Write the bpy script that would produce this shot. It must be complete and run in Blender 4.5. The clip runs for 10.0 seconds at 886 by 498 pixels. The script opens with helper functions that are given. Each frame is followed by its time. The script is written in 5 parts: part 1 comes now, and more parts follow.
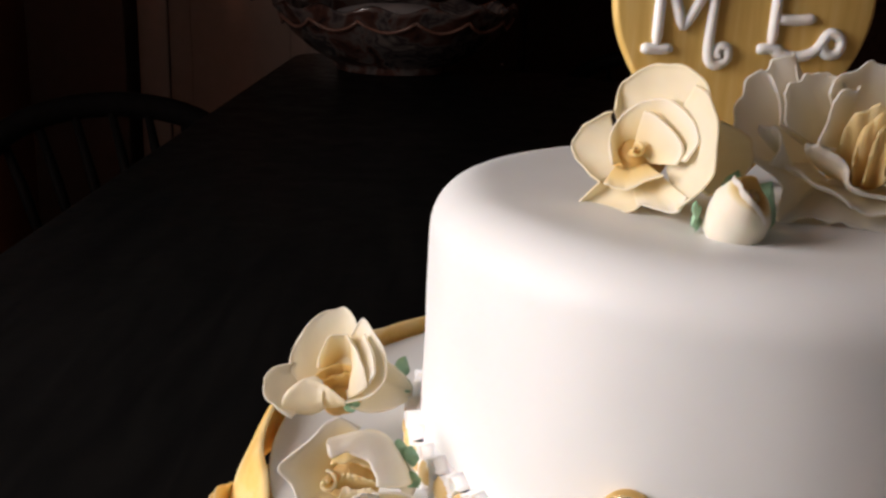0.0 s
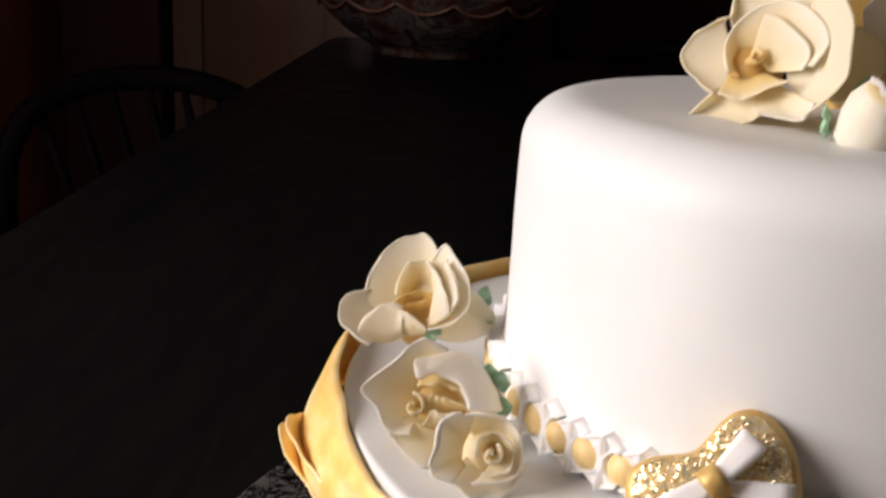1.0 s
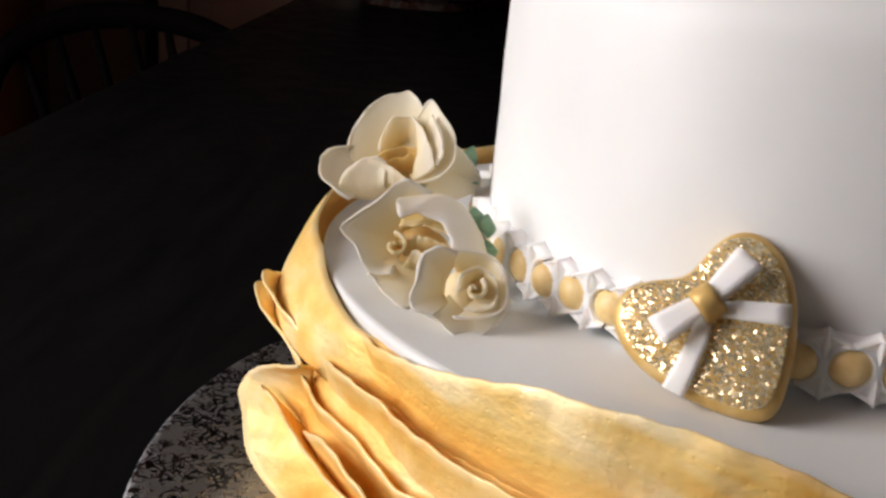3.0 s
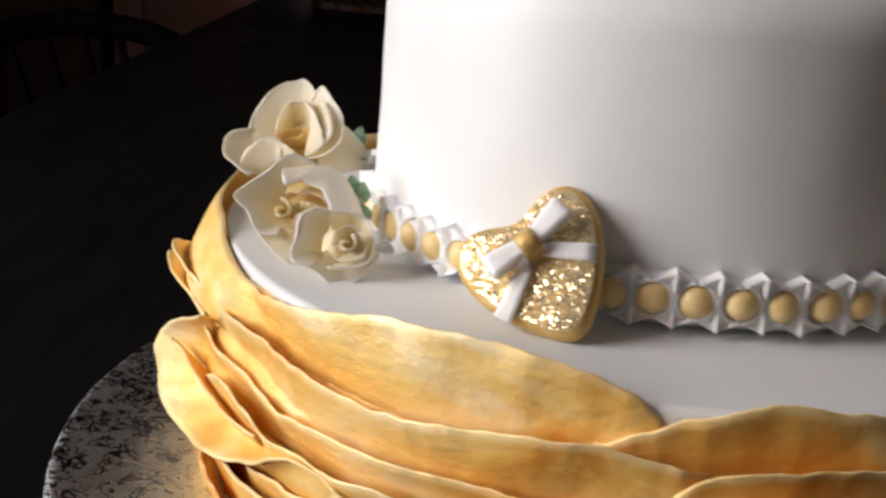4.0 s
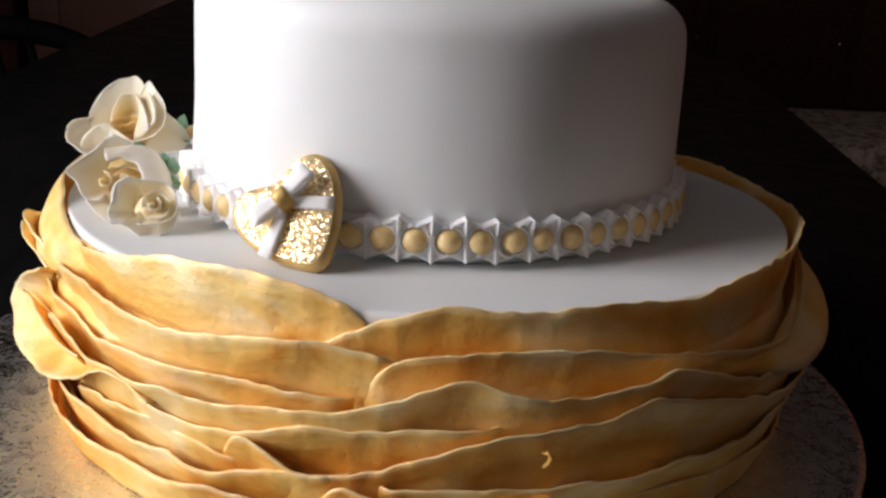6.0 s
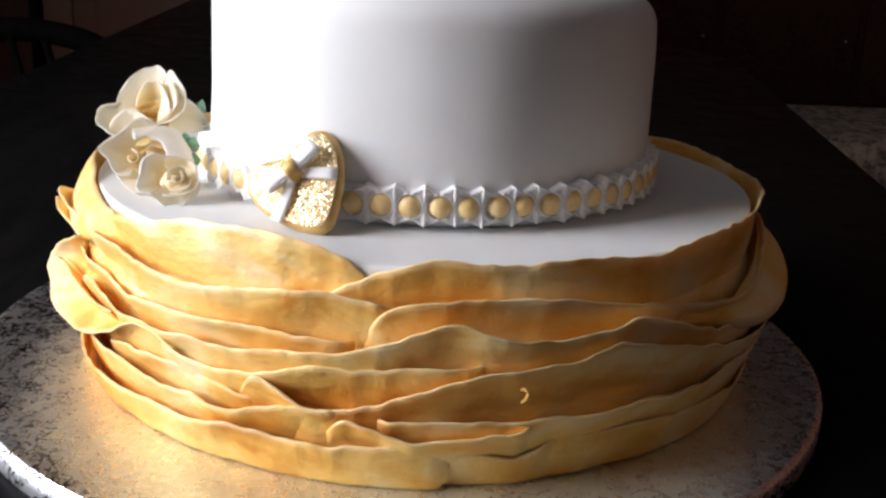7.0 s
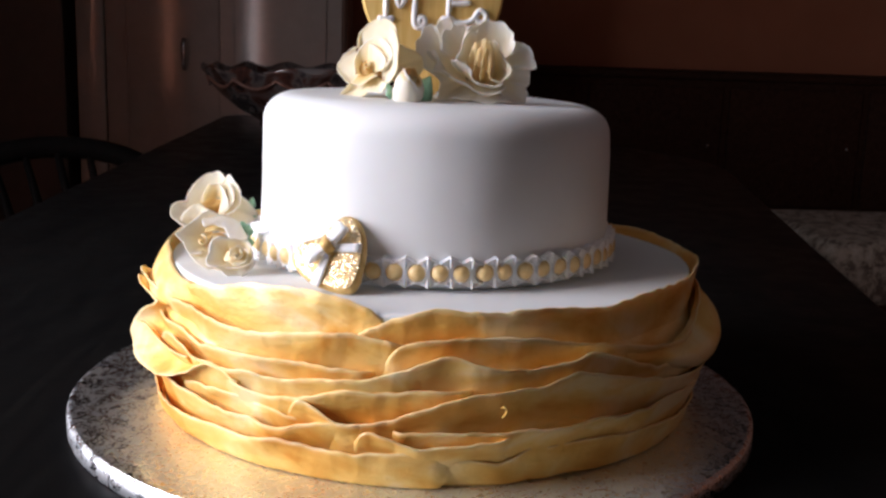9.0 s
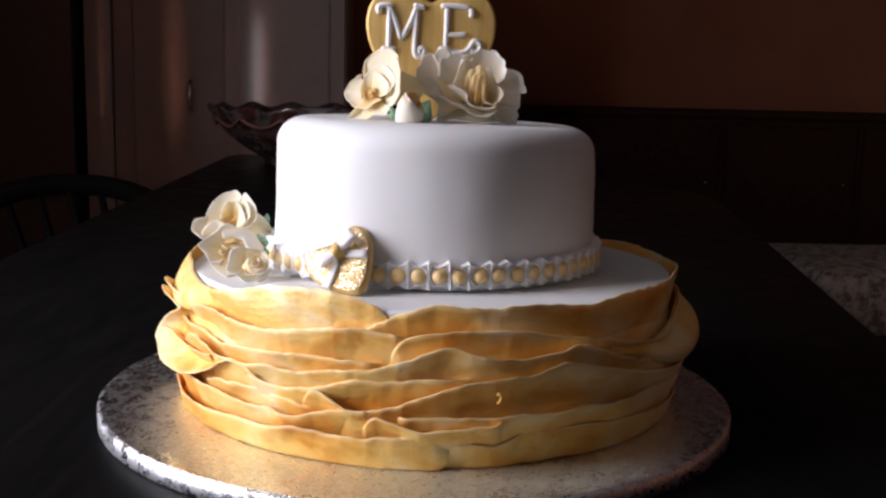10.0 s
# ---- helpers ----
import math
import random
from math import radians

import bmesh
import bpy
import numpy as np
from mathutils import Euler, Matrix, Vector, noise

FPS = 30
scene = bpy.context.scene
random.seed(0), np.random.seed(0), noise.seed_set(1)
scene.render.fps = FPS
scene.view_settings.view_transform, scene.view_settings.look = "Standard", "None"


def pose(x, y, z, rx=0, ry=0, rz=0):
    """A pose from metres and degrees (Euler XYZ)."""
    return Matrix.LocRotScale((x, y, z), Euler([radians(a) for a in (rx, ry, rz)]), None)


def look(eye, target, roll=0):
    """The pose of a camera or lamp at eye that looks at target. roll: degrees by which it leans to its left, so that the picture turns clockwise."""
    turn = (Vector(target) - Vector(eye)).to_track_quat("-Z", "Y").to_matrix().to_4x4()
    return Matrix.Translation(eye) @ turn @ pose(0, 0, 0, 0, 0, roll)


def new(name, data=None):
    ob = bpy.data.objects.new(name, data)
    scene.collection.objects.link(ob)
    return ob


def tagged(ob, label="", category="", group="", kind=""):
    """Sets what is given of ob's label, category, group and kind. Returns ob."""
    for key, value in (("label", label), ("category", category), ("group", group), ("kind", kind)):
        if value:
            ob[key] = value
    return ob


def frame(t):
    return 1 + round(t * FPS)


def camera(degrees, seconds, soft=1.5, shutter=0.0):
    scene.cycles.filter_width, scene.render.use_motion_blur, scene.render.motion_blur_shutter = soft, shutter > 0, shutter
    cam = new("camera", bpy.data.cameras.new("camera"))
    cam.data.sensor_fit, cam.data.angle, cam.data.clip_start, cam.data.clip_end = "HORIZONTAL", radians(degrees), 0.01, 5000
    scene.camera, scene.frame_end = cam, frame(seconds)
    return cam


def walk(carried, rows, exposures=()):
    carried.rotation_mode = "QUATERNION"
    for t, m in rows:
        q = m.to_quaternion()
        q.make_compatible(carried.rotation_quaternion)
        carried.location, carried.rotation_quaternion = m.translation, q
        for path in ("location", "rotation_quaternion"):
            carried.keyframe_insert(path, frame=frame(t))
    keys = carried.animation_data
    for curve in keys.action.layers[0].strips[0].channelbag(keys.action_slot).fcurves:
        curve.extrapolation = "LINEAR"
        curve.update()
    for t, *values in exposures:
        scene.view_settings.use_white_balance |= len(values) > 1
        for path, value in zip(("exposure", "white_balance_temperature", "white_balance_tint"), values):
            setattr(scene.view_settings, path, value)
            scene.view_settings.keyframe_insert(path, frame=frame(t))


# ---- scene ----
cam = camera(46.17, 10.0, soft=2.5, shutter=0.5)
PATH = [
    (0, (-0.0932, -0.3293, 0.2603), (-0.0989, 0.1508, 0.1206), 1.90),
    (0.5, (-0.1053, -0.3234, 0.2462), (-0.1094, 0.1572, 0.1087), 2.74),
    (1, (-0.1136, -0.3177, 0.2304), (-0.1295, 0.1617, 0.0893), 3.02),
    (1.5, (-0.1183, -0.3146, 0.2160), (-0.1364, 0.1610, 0.0626), 3.65),
    (2, (-0.1151, -0.3098, 0.2058), (-0.1287, 0.1666, 0.0545), 4.64),
    (2.2, (-0.1154, -0.3080, 0.2010), (-0.1315, 0.1686, 0.0504), 4.71),
    (3.3, (-0.1060, -0.3278, 0.1926), (-0.1093, 0.1478, 0.0383), 4.39),
    (3.5, (-0.1004, -0.3369, 0.1929), (-0.1035, 0.1396, 0.0417), 4.03),
    (4, (-0.0833, -0.3620, 0.1957), (-0.0753, 0.1146, 0.0448), 3.83),
    (4.5, (-0.0686, -0.3812, 0.2026), (-0.0484, 0.0963, 0.0560), 3.85),
    (5, (-0.0556, -0.4038, 0.2076), (-0.0242, 0.0735, 0.0619), 3.65),
    (5.5, (-0.0395, -0.4264, 0.2113), (-0.0014, 0.0501, 0.0647), 3.40),
    (6, (-0.0281, -0.4473, 0.2098), (0.0085, 0.0280, 0.0590), 3.30),
    (7.5, (-0.0222, -0.5229, 0.2112), (0.0046, -0.0465, 0.0619), 2.51),
    (8, (-0.0188, -0.5552, 0.2126), (0.0013, -0.0746, 0.0762), 2.16),
    (8.5, (-0.0180, -0.5867, 0.2150), (0.0024, -0.1020, 0.0940), 1.75),
    (9, (-0.0220, -0.6185, 0.2208), (0.0003, -0.1290, 0.1217), 1.93),
    (9.5, (-0.0176, -0.6487, 0.2100), (0.0006, -0.1559, 0.1278), 1.32),
    (10, (-0.0224, -0.6740, 0.2114), (-0.0015, -0.1808, 0.1320), 1.39),
]
walk(cam, [(t, look(eye, target, roll)) for t, eye, target, roll in PATH],
     exposures=[(0.0, -0.54, 6950, 17), (0.5, -0.64, 6975, 17), (1.0, -0.54, 7000, 17), (2.0, -0.55, 7050, 17), (3.5, -0.68, 6600, 12.8), (4.2, -0.54, 6600, 12.8), (5.5, -0.50, 6450, 13.7), (7.5, 0.09, 6050, 12.8), (8.5, 0.07, 6050, 15.5), (10.0, -0.17, 6050, 19.5)])

# ---- light ----
world = bpy.data.worlds.new("sky")
scene.world = world
world.use_nodes = True
wn = world.node_tree.nodes
sky = wn.new("ShaderNodeTexSky")
sky.sky_type, sky.sun_disc = "NISHITA", False
sky.sun_elevation, sky.sun_rotation = radians(30), radians(200)
world.node_tree.links.new(sky.outputs[0], wn["Background"].inputs[0])
wn["Background"].inputs[1].default_value = 0.08

# the opening in the left wall: y range, z range, wall's inner face
WIN_Y, WIN_Z, WALL_X, REVEAL = (-0.92, 0.10), (0.10, 1.45), -1.40, 0.32
lamp = bpy.data.lights.new("window_light", "AREA")
lamp.shape, lamp.size, lamp.size_y = "RECTANGLE", WIN_Y[1] - WIN_Y[0], WIN_Z[1] - WIN_Z[0]
lamp.energy, lamp.color = 74.0, (1.0, 0.985, 0.975)
new("window_light", lamp).matrix_world = look((WALL_X - REVEAL + 0.01, sum(WIN_Y) / 2, sum(WIN_Z) / 2), (0, sum(WIN_Y) / 2, sum(WIN_Z) / 2))


# ---- materials ----
class Mat:
    """A node material: Principled BSDF with short helpers."""

    def __init__(self, name, rough=0.5, metal=0.0, spec=0.5):
        self.m = bpy.data.materials.new(name)
        self.m.use_nodes = True
        self.n, self.l = self.m.node_tree.nodes, self.m.node_tree.links
        self.b = self.n["Principled BSDF"]
        self.b.inputs["Roughness"].default_value = rough
        self.b.inputs["Metallic"].default_value = metal
        self.b.inputs["Specular IOR Level"].default_value = spec
        self.coord = self.n.new("ShaderNodeTexCoord").outputs["Object"]

    def put(self, socket, value):
        s = self.b.inputs[socket]
        if hasattr(value, "node"):
            self.l.new(value, s)
        else:
            s.default_value = value
        return self

    def noise(self, scale, detail=4.0, rough=0.55, dist=0.0, at=None):
        t = self.n.new("ShaderNodeTexNoise")
        t.inputs["Scale"].default_value, t.inputs["Detail"].default_value = scale, detail
        t.inputs["Roughness"].default_value, t.inputs["Distortion"].default_value = rough, dist
        self.l.new(at or self.coord, t.inputs["Vector"])
        return t.outputs["Fac"]

    def voronoi(self, scale, feature="F1", out="Distance", at=None, rand=1.0):
        t = self.n.new("ShaderNodeTexVoronoi")
        t.feature = feature
        t.inputs["Scale"].default_value, t.inputs["Randomness"].default_value = scale, rand
        self.l.new(at or self.coord, t.inputs["Vector"])
        return t.outputs[out]

    def stretch(self, x, y, z, rot=0.0):
        t = self.n.new("ShaderNodeMapping")
        t.inputs["Scale"].default_value = (x, y, z)
        t.inputs["Rotation"].default_value = (0, 0, radians(rot))
        self.l.new(self.coord, t.inputs["Vector"])
        return t.outputs[0]

    def ramp(self, fac, *stops):
        t = self.n.new("ShaderNodeValToRGB")
        e = t.color_ramp.elements
        while len(e) < len(stops):
            e.new(0.5)
        for el, (p, c) in zip(e, stops):
            el.position = p
            el.color = (*c, 1.0) if len(c) == 3 else c
        self.l.new(fac, t.inputs[0])
        return t.outputs[0]

    def math(self, op, a, b=0.0, clamp=False):
        t = self.n.new("ShaderNodeMath")
        t.operation, t.use_clamp = op, clamp
        for s, v in zip(t.inputs, (a, b)):
            if hasattr(v, "node"):
                self.l.new(v, s)
            else:
                s.default_value = v
        return t.outputs[0]

    def mix(self, fac, a, b, kind="MIX"):
        t = self.n.new("ShaderNodeMix")
        t.data_type, t.blend_type = "RGBA", kind
        for s, v in zip((t.inputs[0], t.inputs[6], t.inputs[7]), (fac, a, b)):
            if hasattr(v, "node"):
                self.l.new(v, s)
            elif isinstance(v, tuple):
                s.default_value = (*v, 1.0)
            else:
                s.default_value = v
        return t.outputs[2]

    def attr(self, name):
        t = self.n.new("ShaderNodeAttribute")
        t.attribute_name = name
        return t.outputs["Fac"]

    def rand(self):
        return self.n.new("ShaderNodeObjectInfo").outputs["Random"]

    def bump(self, height, strength=0.3, dist=0.001, normal=None):
        t = self.n.new("ShaderNodeBump")
        t.inputs["Strength"].default_value, t.inputs["Distance"].default_value = strength, dist
        self.l.new(height, t.inputs["Height"])
        if normal:
            self.l.new(normal, t.inputs["Normal"])
        self.l.new(t.outputs[0], self.b.inputs["Normal"])
        return t.outputs[0]


def fondant():
    m = Mat("white_fondant", 0.48, spec=0.35)
    m.put("Base Color", m.ramp(m.noise(22, 3), (0.3, (0.735, 0.755, 0.755)), (0.7, (0.77, 0.79, 0.79))))
    m.put("Roughness", m.ramp(m.noise(60, 3), (0.3, (0.42,) * 3), (0.75, (0.56,) * 3)))
    m.put("Subsurface Weight", 0.12).put("Subsurface Radius", (0.004, 0.003, 0.002)).put("Subsurface Scale", 1.0)
    low = m.bump(m.noise(14, 2), 0.22, 0.004)
    dents = m.ramp(m.voronoi(38), (0.0, (0, 0, 0)), (0.07, (1, 1, 1)))
    low = m.bump(dents, 0.10, 0.0008, low)
    m.bump(m.noise(420, 4), 0.06, 0.0006, low)
    return m.m


def gold_fondant():
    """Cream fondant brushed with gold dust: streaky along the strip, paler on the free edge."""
    m = Mat("gold_brushed_fondant", 0.5, 0.0, 0.3)
    n1 = m.noise(26, 3, 0.5, 0.6, m.stretch(1, 1, 2.0))
    n2 = m.noise(11, 2, 0.5, 0.3)
    mixed = m.math("ADD", m.math("MULTIPLY", n1, 0.6), m.math("MULTIPLY", n2, 0.4))
    base = m.ramp(mixed, (0.36, (0.70, 0.31, 0.04)), (0.45, (0.85, 0.495, 0.115)), (0.53, (0.91, 0.615, 0.205)), (0.62, (0.95, 0.75, 0.41)))
    speck = m.ramp(m.noise(300, 3), (0.60, (0, 0, 0)), (0.75, (1, 1, 1)))
    base = m.mix(m.math("MULTIPLY", speck, 0.22), base, (0.55, 0.27, 0.05))
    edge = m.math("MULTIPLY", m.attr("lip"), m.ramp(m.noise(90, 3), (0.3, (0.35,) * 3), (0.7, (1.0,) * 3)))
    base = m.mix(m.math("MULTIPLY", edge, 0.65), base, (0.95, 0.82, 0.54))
    m.put("Base Color", base)
    m.put("Metallic", m.ramp(m.noise(60, 3), (0.35, (0.12,) * 3), (0.7, (0.36,) * 3)))
    m.put("Roughness", m.ramp(m.noise(110, 3), (0.3, (0.44,) * 3), (0.75, (0.64,) * 3)))
    m.put("Subsurface Weight", 0.12).put("Subsurface Radius", (0.004, 0.002, 0.001)).put("Subsurface Scale", 1.0)
    low = m.bump(m.noise(60, 2, 0.5, 0.4, m.stretch(1, 1, 2.6)), 0.3, 0.0022)
    low = m.bump(m.noise(34, 3, 0.55, 0.6, m.stretch(1, 1, 4)), 0.16, 0.0014, low)
    pits = m.ramp(m.voronoi(330, at=None), (0.0, (0, 0, 0)), (0.16, (1, 1, 1)))
    fine = m.math("ADD", m.noise(420, 4, 0.65), m.math("MULTIPLY", pits, 0.6))
    m.bump(fine, 0.40, 0.0007, low)
    return m.m


def bead_gold():
    m = Mat("gold_painted_bead", 0.46, 0.0)
    c = m.ramp(m.noise(180, 3), (0.3, (0.68, 0.44, 0.15)), (0.7, (0.88, 0.69, 0.36)))
    m.put("Base Color", m.mix(m.math("MULTIPLY", m.rand(), 0.4), c, (0.84, 0.64, 0.30)))
    m.bump(m.noise(600, 2), 0.12, 0.0005)
    return m.m


def petal_mat(name, tint):
    m = Mat(name, 0.5, 0.0, 0.4)
    heart = m.attr("heart")
    base = m.ramp(heart, (0.0, (0.97, 0.965, 0.935)), (0.20, (0.955, 0.875, 0.665)), (0.6, (0.90, 0.71, 0.34)), (1.0, (0.68, 0.38, 0.07)))
    blotch = m.ramp(m.noise(95, 3), (0.35, (0, 0, 0)), (0.75, (1, 1, 1)))
    base = m.mix(m.math("MULTIPLY", blotch, 0.22), base, tint)
    m.put("Base Color", base)
    m.put("Subsurface Weight", 0.25).put("Subsurface Radius", (0.005, 0.0035, 0.002)).put("Subsurface Scale", 1.0)
    m.bump(m.noise(260, 4), 0.14, 0.0006)
    # thin sugar paste lets light through
    glow = m.n.new("ShaderNodeBsdfTranslucent")
    m.l.new(m.mix(0.5, base, (0.95, 0.91, 0.80)), glow.inputs["Color"])
    both = m.n.new("ShaderNodeMixShader")
    both.inputs[0].default_value = 0.34
    m.l.new(m.b.outputs[0], both.inputs[1])
    m.l.new(glow.outputs[0], both.inputs[2])
    m.l.new(both.outputs[0], m.n["Material Output"].inputs["Surface"])
    return m.m


def leaf_mat():
    m = Mat("green_icing", 0.45)
    m.put("Base Color", m.ramp(m.noise(160, 3), (0.3, (0.22, 0.46, 0.28)), (0.7, (0.42, 0.66, 0.46))))
    m.bump(m.noise(500, 3), 0.3, 0.0006)
    return m.m


def glitter_mat():
    """Gold glitter: tiny bright flakes, each tilted its own way, strewn over matt gold."""
    m = Mat("gold_glitter", 0.3, 0.75)
    flake = m.voronoi(1900, out="Color")
    pick = m.n.new("ShaderNodeSeparateColor")
    m.l.new(flake, pick.inputs[0])
    bright = m.math("GREATER_THAN", pick.outputs[2], 0.32)
    m.put("Base Color", m.mix(bright, m.ramp(m.noise(500, 3), (0.3, (0.60, 0.38, 0.11)), (0.7, (0.78, 0.55, 0.22))), (0.97, 0.84, 0.54)))
    m.put("Roughness", m.mix(bright, (0.45, 0.45, 0.45), (0.24, 0.24, 0.24)))
    geo = m.n.new("ShaderNodeNewGeometry")
    sub = m.n.new("ShaderNodeVectorMath")
    sub.operation = "SUBTRACT"
    m.l.new(flake, sub.inputs[0])
    sub.inputs[1].default_value = (0.5, 0.5, 0.5)
    scl = m.n.new("ShaderNodeVectorMath")
    scl.operation = "SCALE"
    m.l.new(m.math("MULTIPLY", bright, 0.62), scl.inputs["Scale"])
    m.l.new(sub.outputs[0], scl.inputs[0])
    add = m.n.new("ShaderNodeVectorMath")
    add.operation = "ADD"
    m.l.new(geo.outputs["Normal"], add.inputs[0])
    m.l.new(scl.outputs[0], add.inputs[1])
    nor = m.n.new("ShaderNodeVectorMath")
    nor.operation = "NORMALIZE"
    m.l.new(add.outputs[0], nor.inputs[0])
    m.l.new(nor.outputs[0], m.b.inputs["Normal"])
    return m.m


def gold_paint():
    m = Mat("gold_lustre_paint", 0.46, 0.3)
    m.put("Base Color", m.ramp(m.noise(120, 4, 0.6, 0.3), (0.3, (0.54, 0.33, 0.10)), (0.55, (0.68, 0.46, 0.16)), (0.8, (0.78, 0.58, 0.27))))
    low = m.bump(m.noise(90, 3), 0.15, 0.001)
    m.bump(m.noise(900, 3), 0.15, 0.0004, low)
    return m.m


def plaque_gold():
    """Gold brushed upright over biscuit fondant, with fine vertical brush marks."""
    m = Mat("gold_brushed_plaque", 0.42, 0.1)
    streak = m.noise(42, 4, 0.55, 0.1, m.stretch(7, 0.5, 7))
    m.put("Base Color", m.ramp(streak, (0.25, (0.68, 0.43, 0.11)), (0.52, (0.78, 0.53, 0.17)), (0.78, (0.84, 0.63, 0.27))))
    m.bump(streak, 0.12, 0.0005)
    return m.m


def foil_mat(name, side=False):
    """Silver cake-board foil with an embossed, darkened pattern of flowers and scrolling leaves."""
    m = Mat(name, 0.3, 1.0)
    warp = m.n.new("ShaderNodeTexNoise")
    warp.inputs["Scale"].default_value, warp.inputs["Detail"].default_value = 95, 2
    m.l.new(m.coord, warp.inputs["Vector"])
    mixv = m.n.new("ShaderNodeMix")
    mixv.data_type, mixv.blend_type = "RGBA", "LINEAR_LIGHT"
    mixv.inputs[0].default_value = 0.012
    m.l.new(m.coord, mixv.inputs[6])
    m.l.new(warp.outputs["Color"], mixv.inputs[7])
    at = mixv.outputs[2]
    # rosettes: rings round scattered centres
    d = m.voronoi(74, at=at)
    rings = m.math("SINE", m.math("MULTIPLY", d, 26.0))
    flower = m.math("MULTIPLY", m.ramp(rings, (0.40, (0, 0, 0)), (0.55, (1, 1, 1))), m.ramp(d, (0.34, (1, 1, 1)), (0.40, (0, 0, 0))))
    # leaves and stems: thin curls between them
    e = m.voronoi(250, "DISTANCE_TO_EDGE", at=at)
    curl = m.math("MULTIPLY", m.ramp(e, (0.08, (1, 1, 1)), (0.14, (0, 0, 0))), m.ramp(m.noise(150, 2), (0.43, (0, 0, 0)), (0.48, (1, 1, 1))))
    leaf = m.math("MULTIPLY", m.ramp(m.voronoi(430, at=at), (0.26, (1, 1, 1)), (0.34, (0, 0, 0))), m.ramp(m.noise(120, 2, 0.5, 0.5), (0.50, (0, 0, 0)), (0.55, (1, 1, 1))))
    pat = m.math("MAXIMUM", m.math("MAXIMUM", flower, curl), leaf, True)
    # the foil turns mottled yellow and less metallic round the cake's foot, offset forwards
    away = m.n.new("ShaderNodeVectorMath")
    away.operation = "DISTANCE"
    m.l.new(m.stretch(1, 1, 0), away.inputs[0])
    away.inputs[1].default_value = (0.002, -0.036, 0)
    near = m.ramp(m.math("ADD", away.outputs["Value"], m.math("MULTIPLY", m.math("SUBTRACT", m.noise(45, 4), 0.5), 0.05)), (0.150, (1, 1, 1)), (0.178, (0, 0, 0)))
    yellow = m.math("MULTIPLY", near, m.ramp(m.noise(260, 4, 0.65), (0.30, (0.12,) * 3), (0.66, (0.75,) * 3)) if not side else 0.0)
    m.put("Base Color", m.mix(yellow, m.mix(pat, (0.80, 0.815, 0.84), (0.74, 0.75, 0.77)), (0.66, 0.60, 0.34)))
    m.put("Metallic", m.math("SUBTRACT", 1.0, m.math("MULTIPLY", yellow, 0.55)))
    foil = m.mix(pat, (0.38, 0.38, 0.38) if not side else (0.5, 0.5, 0.5), (0.11, 0.11, 0.11) if not side else (0.25, 0.25, 0.25))
    m.put("Roughness", m.mix(yellow, foil, (0.46, 0.46, 0.46)))
    low = m.bump(m.math("MULTIPLY", pat, m.math("SUBTRACT", 1.0, yellow)), 0.4 if not side else 0.3, 0.0006)
    m.bump(m.noise(500, 3), 0.10, 0.0005, low)
    return m.m


def dark_wood(name, dark, light, rough=0.35, scale=9, along="y"):
    m = Mat(name, rough, 0.0, 0.025)
    s = m.stretch(6, 0.7, 6) if along == "y" else m.stretch(6, 6, 0.7)
    g = m.noise(scale, 6, 0.6, 0.8, s)
    m.put("Base Color", m.ramp(g, (0.3, dark), (0.7, light)))
    m.put("Roughness", m.ramp(m.noise(30, 4), (0.3, (rough * 0.85,) * 3), (0.7, (rough * 1.25,) * 3)))
    m.bump(g, 0.05, 0.001)
    return m.m


def plaster(name, a, b, scale=5, rough=0.75):
    m = Mat(name, rough, 0.0, 0.3)
    m.put("Base Color", m.ramp(m.noise(scale, 5), (0.3, a), (0.7, b)))
    m.bump(m.noise(160, 4), 0.15, 0.002)
    return m.m


def speckled(name, rough=0.4):
    m = Mat(name, rough)
    sp = m.ramp(m.noise(28, 5, 0.7), (0.42, (0.12, 0.09, 0.07)), (0.5, (0.30, 0.25, 0.20)), (0.62, (0.40, 0.34, 0.28)))
    m.put("Base Color", sp)
    m.bump(m.noise(60, 3), 0.1, 0.002)
    return m.m


def ceramic_mat():
    """Glazed stoneware with painted swags in brown, russet and cream."""
    m = Mat("painted_ceramic", 0.18)
    a = m.noise(13, 3, 0.5, 1.2)
    m.put("Base Color", m.ramp(a, (0.30, (0.02, 0.014, 0.014)), (0.42, (0.07, 0.03, 0.022)), (0.50, (0.10, 0.085, 0.08)), (0.60, (0.03, 0.022, 0.024)), (0.72, (0.15, 0.125, 0.11))))
    return m.m


def plain(name, color, rough, metal=0.0, var=0.1):
    m = Mat(name, rough, metal)
    lo, hi = tuple(c * (1 - var) for c in color), tuple(min(1, c * (1 + var)) for c in color)
    m.put("Base Color", m.ramp(m.noise(30, 4), (0.3, lo), (0.7, hi)))
    m.bump(m.noise(250, 3), 0.06, 0.0008)
    return m.m


FONDANT, GOLD, BEAD = fondant(), gold_fondant(), bead_gold()
PETAL, PETAL_WHITE = petal_mat("ivory_petal_paste", (0.80, 0.62, 0.34)), petal_mat("white_petal_paste", (0.86, 0.83, 0.76))
LEAF, GLITTER, GOLD_PAINT, PLAQUE = leaf_mat(), glitter_mat(), gold_paint(), plaque_gold()
FOIL, FOIL_SIDE = foil_mat("silver_foil"), foil_mat("silver_foil_side", True)
ICING = plain("white_royal_icing", (0.91, 0.905, 0.90), 0.5, 0, 0.03)
for sock, val in (("Subsurface Weight", 0.5), ("Subsurface Radius", (0.003, 0.0025, 0.002)), ("Subsurface Scale", 1.0)):
    ICING.node_tree.nodes["Principled BSDF"].inputs[sock].default_value = val
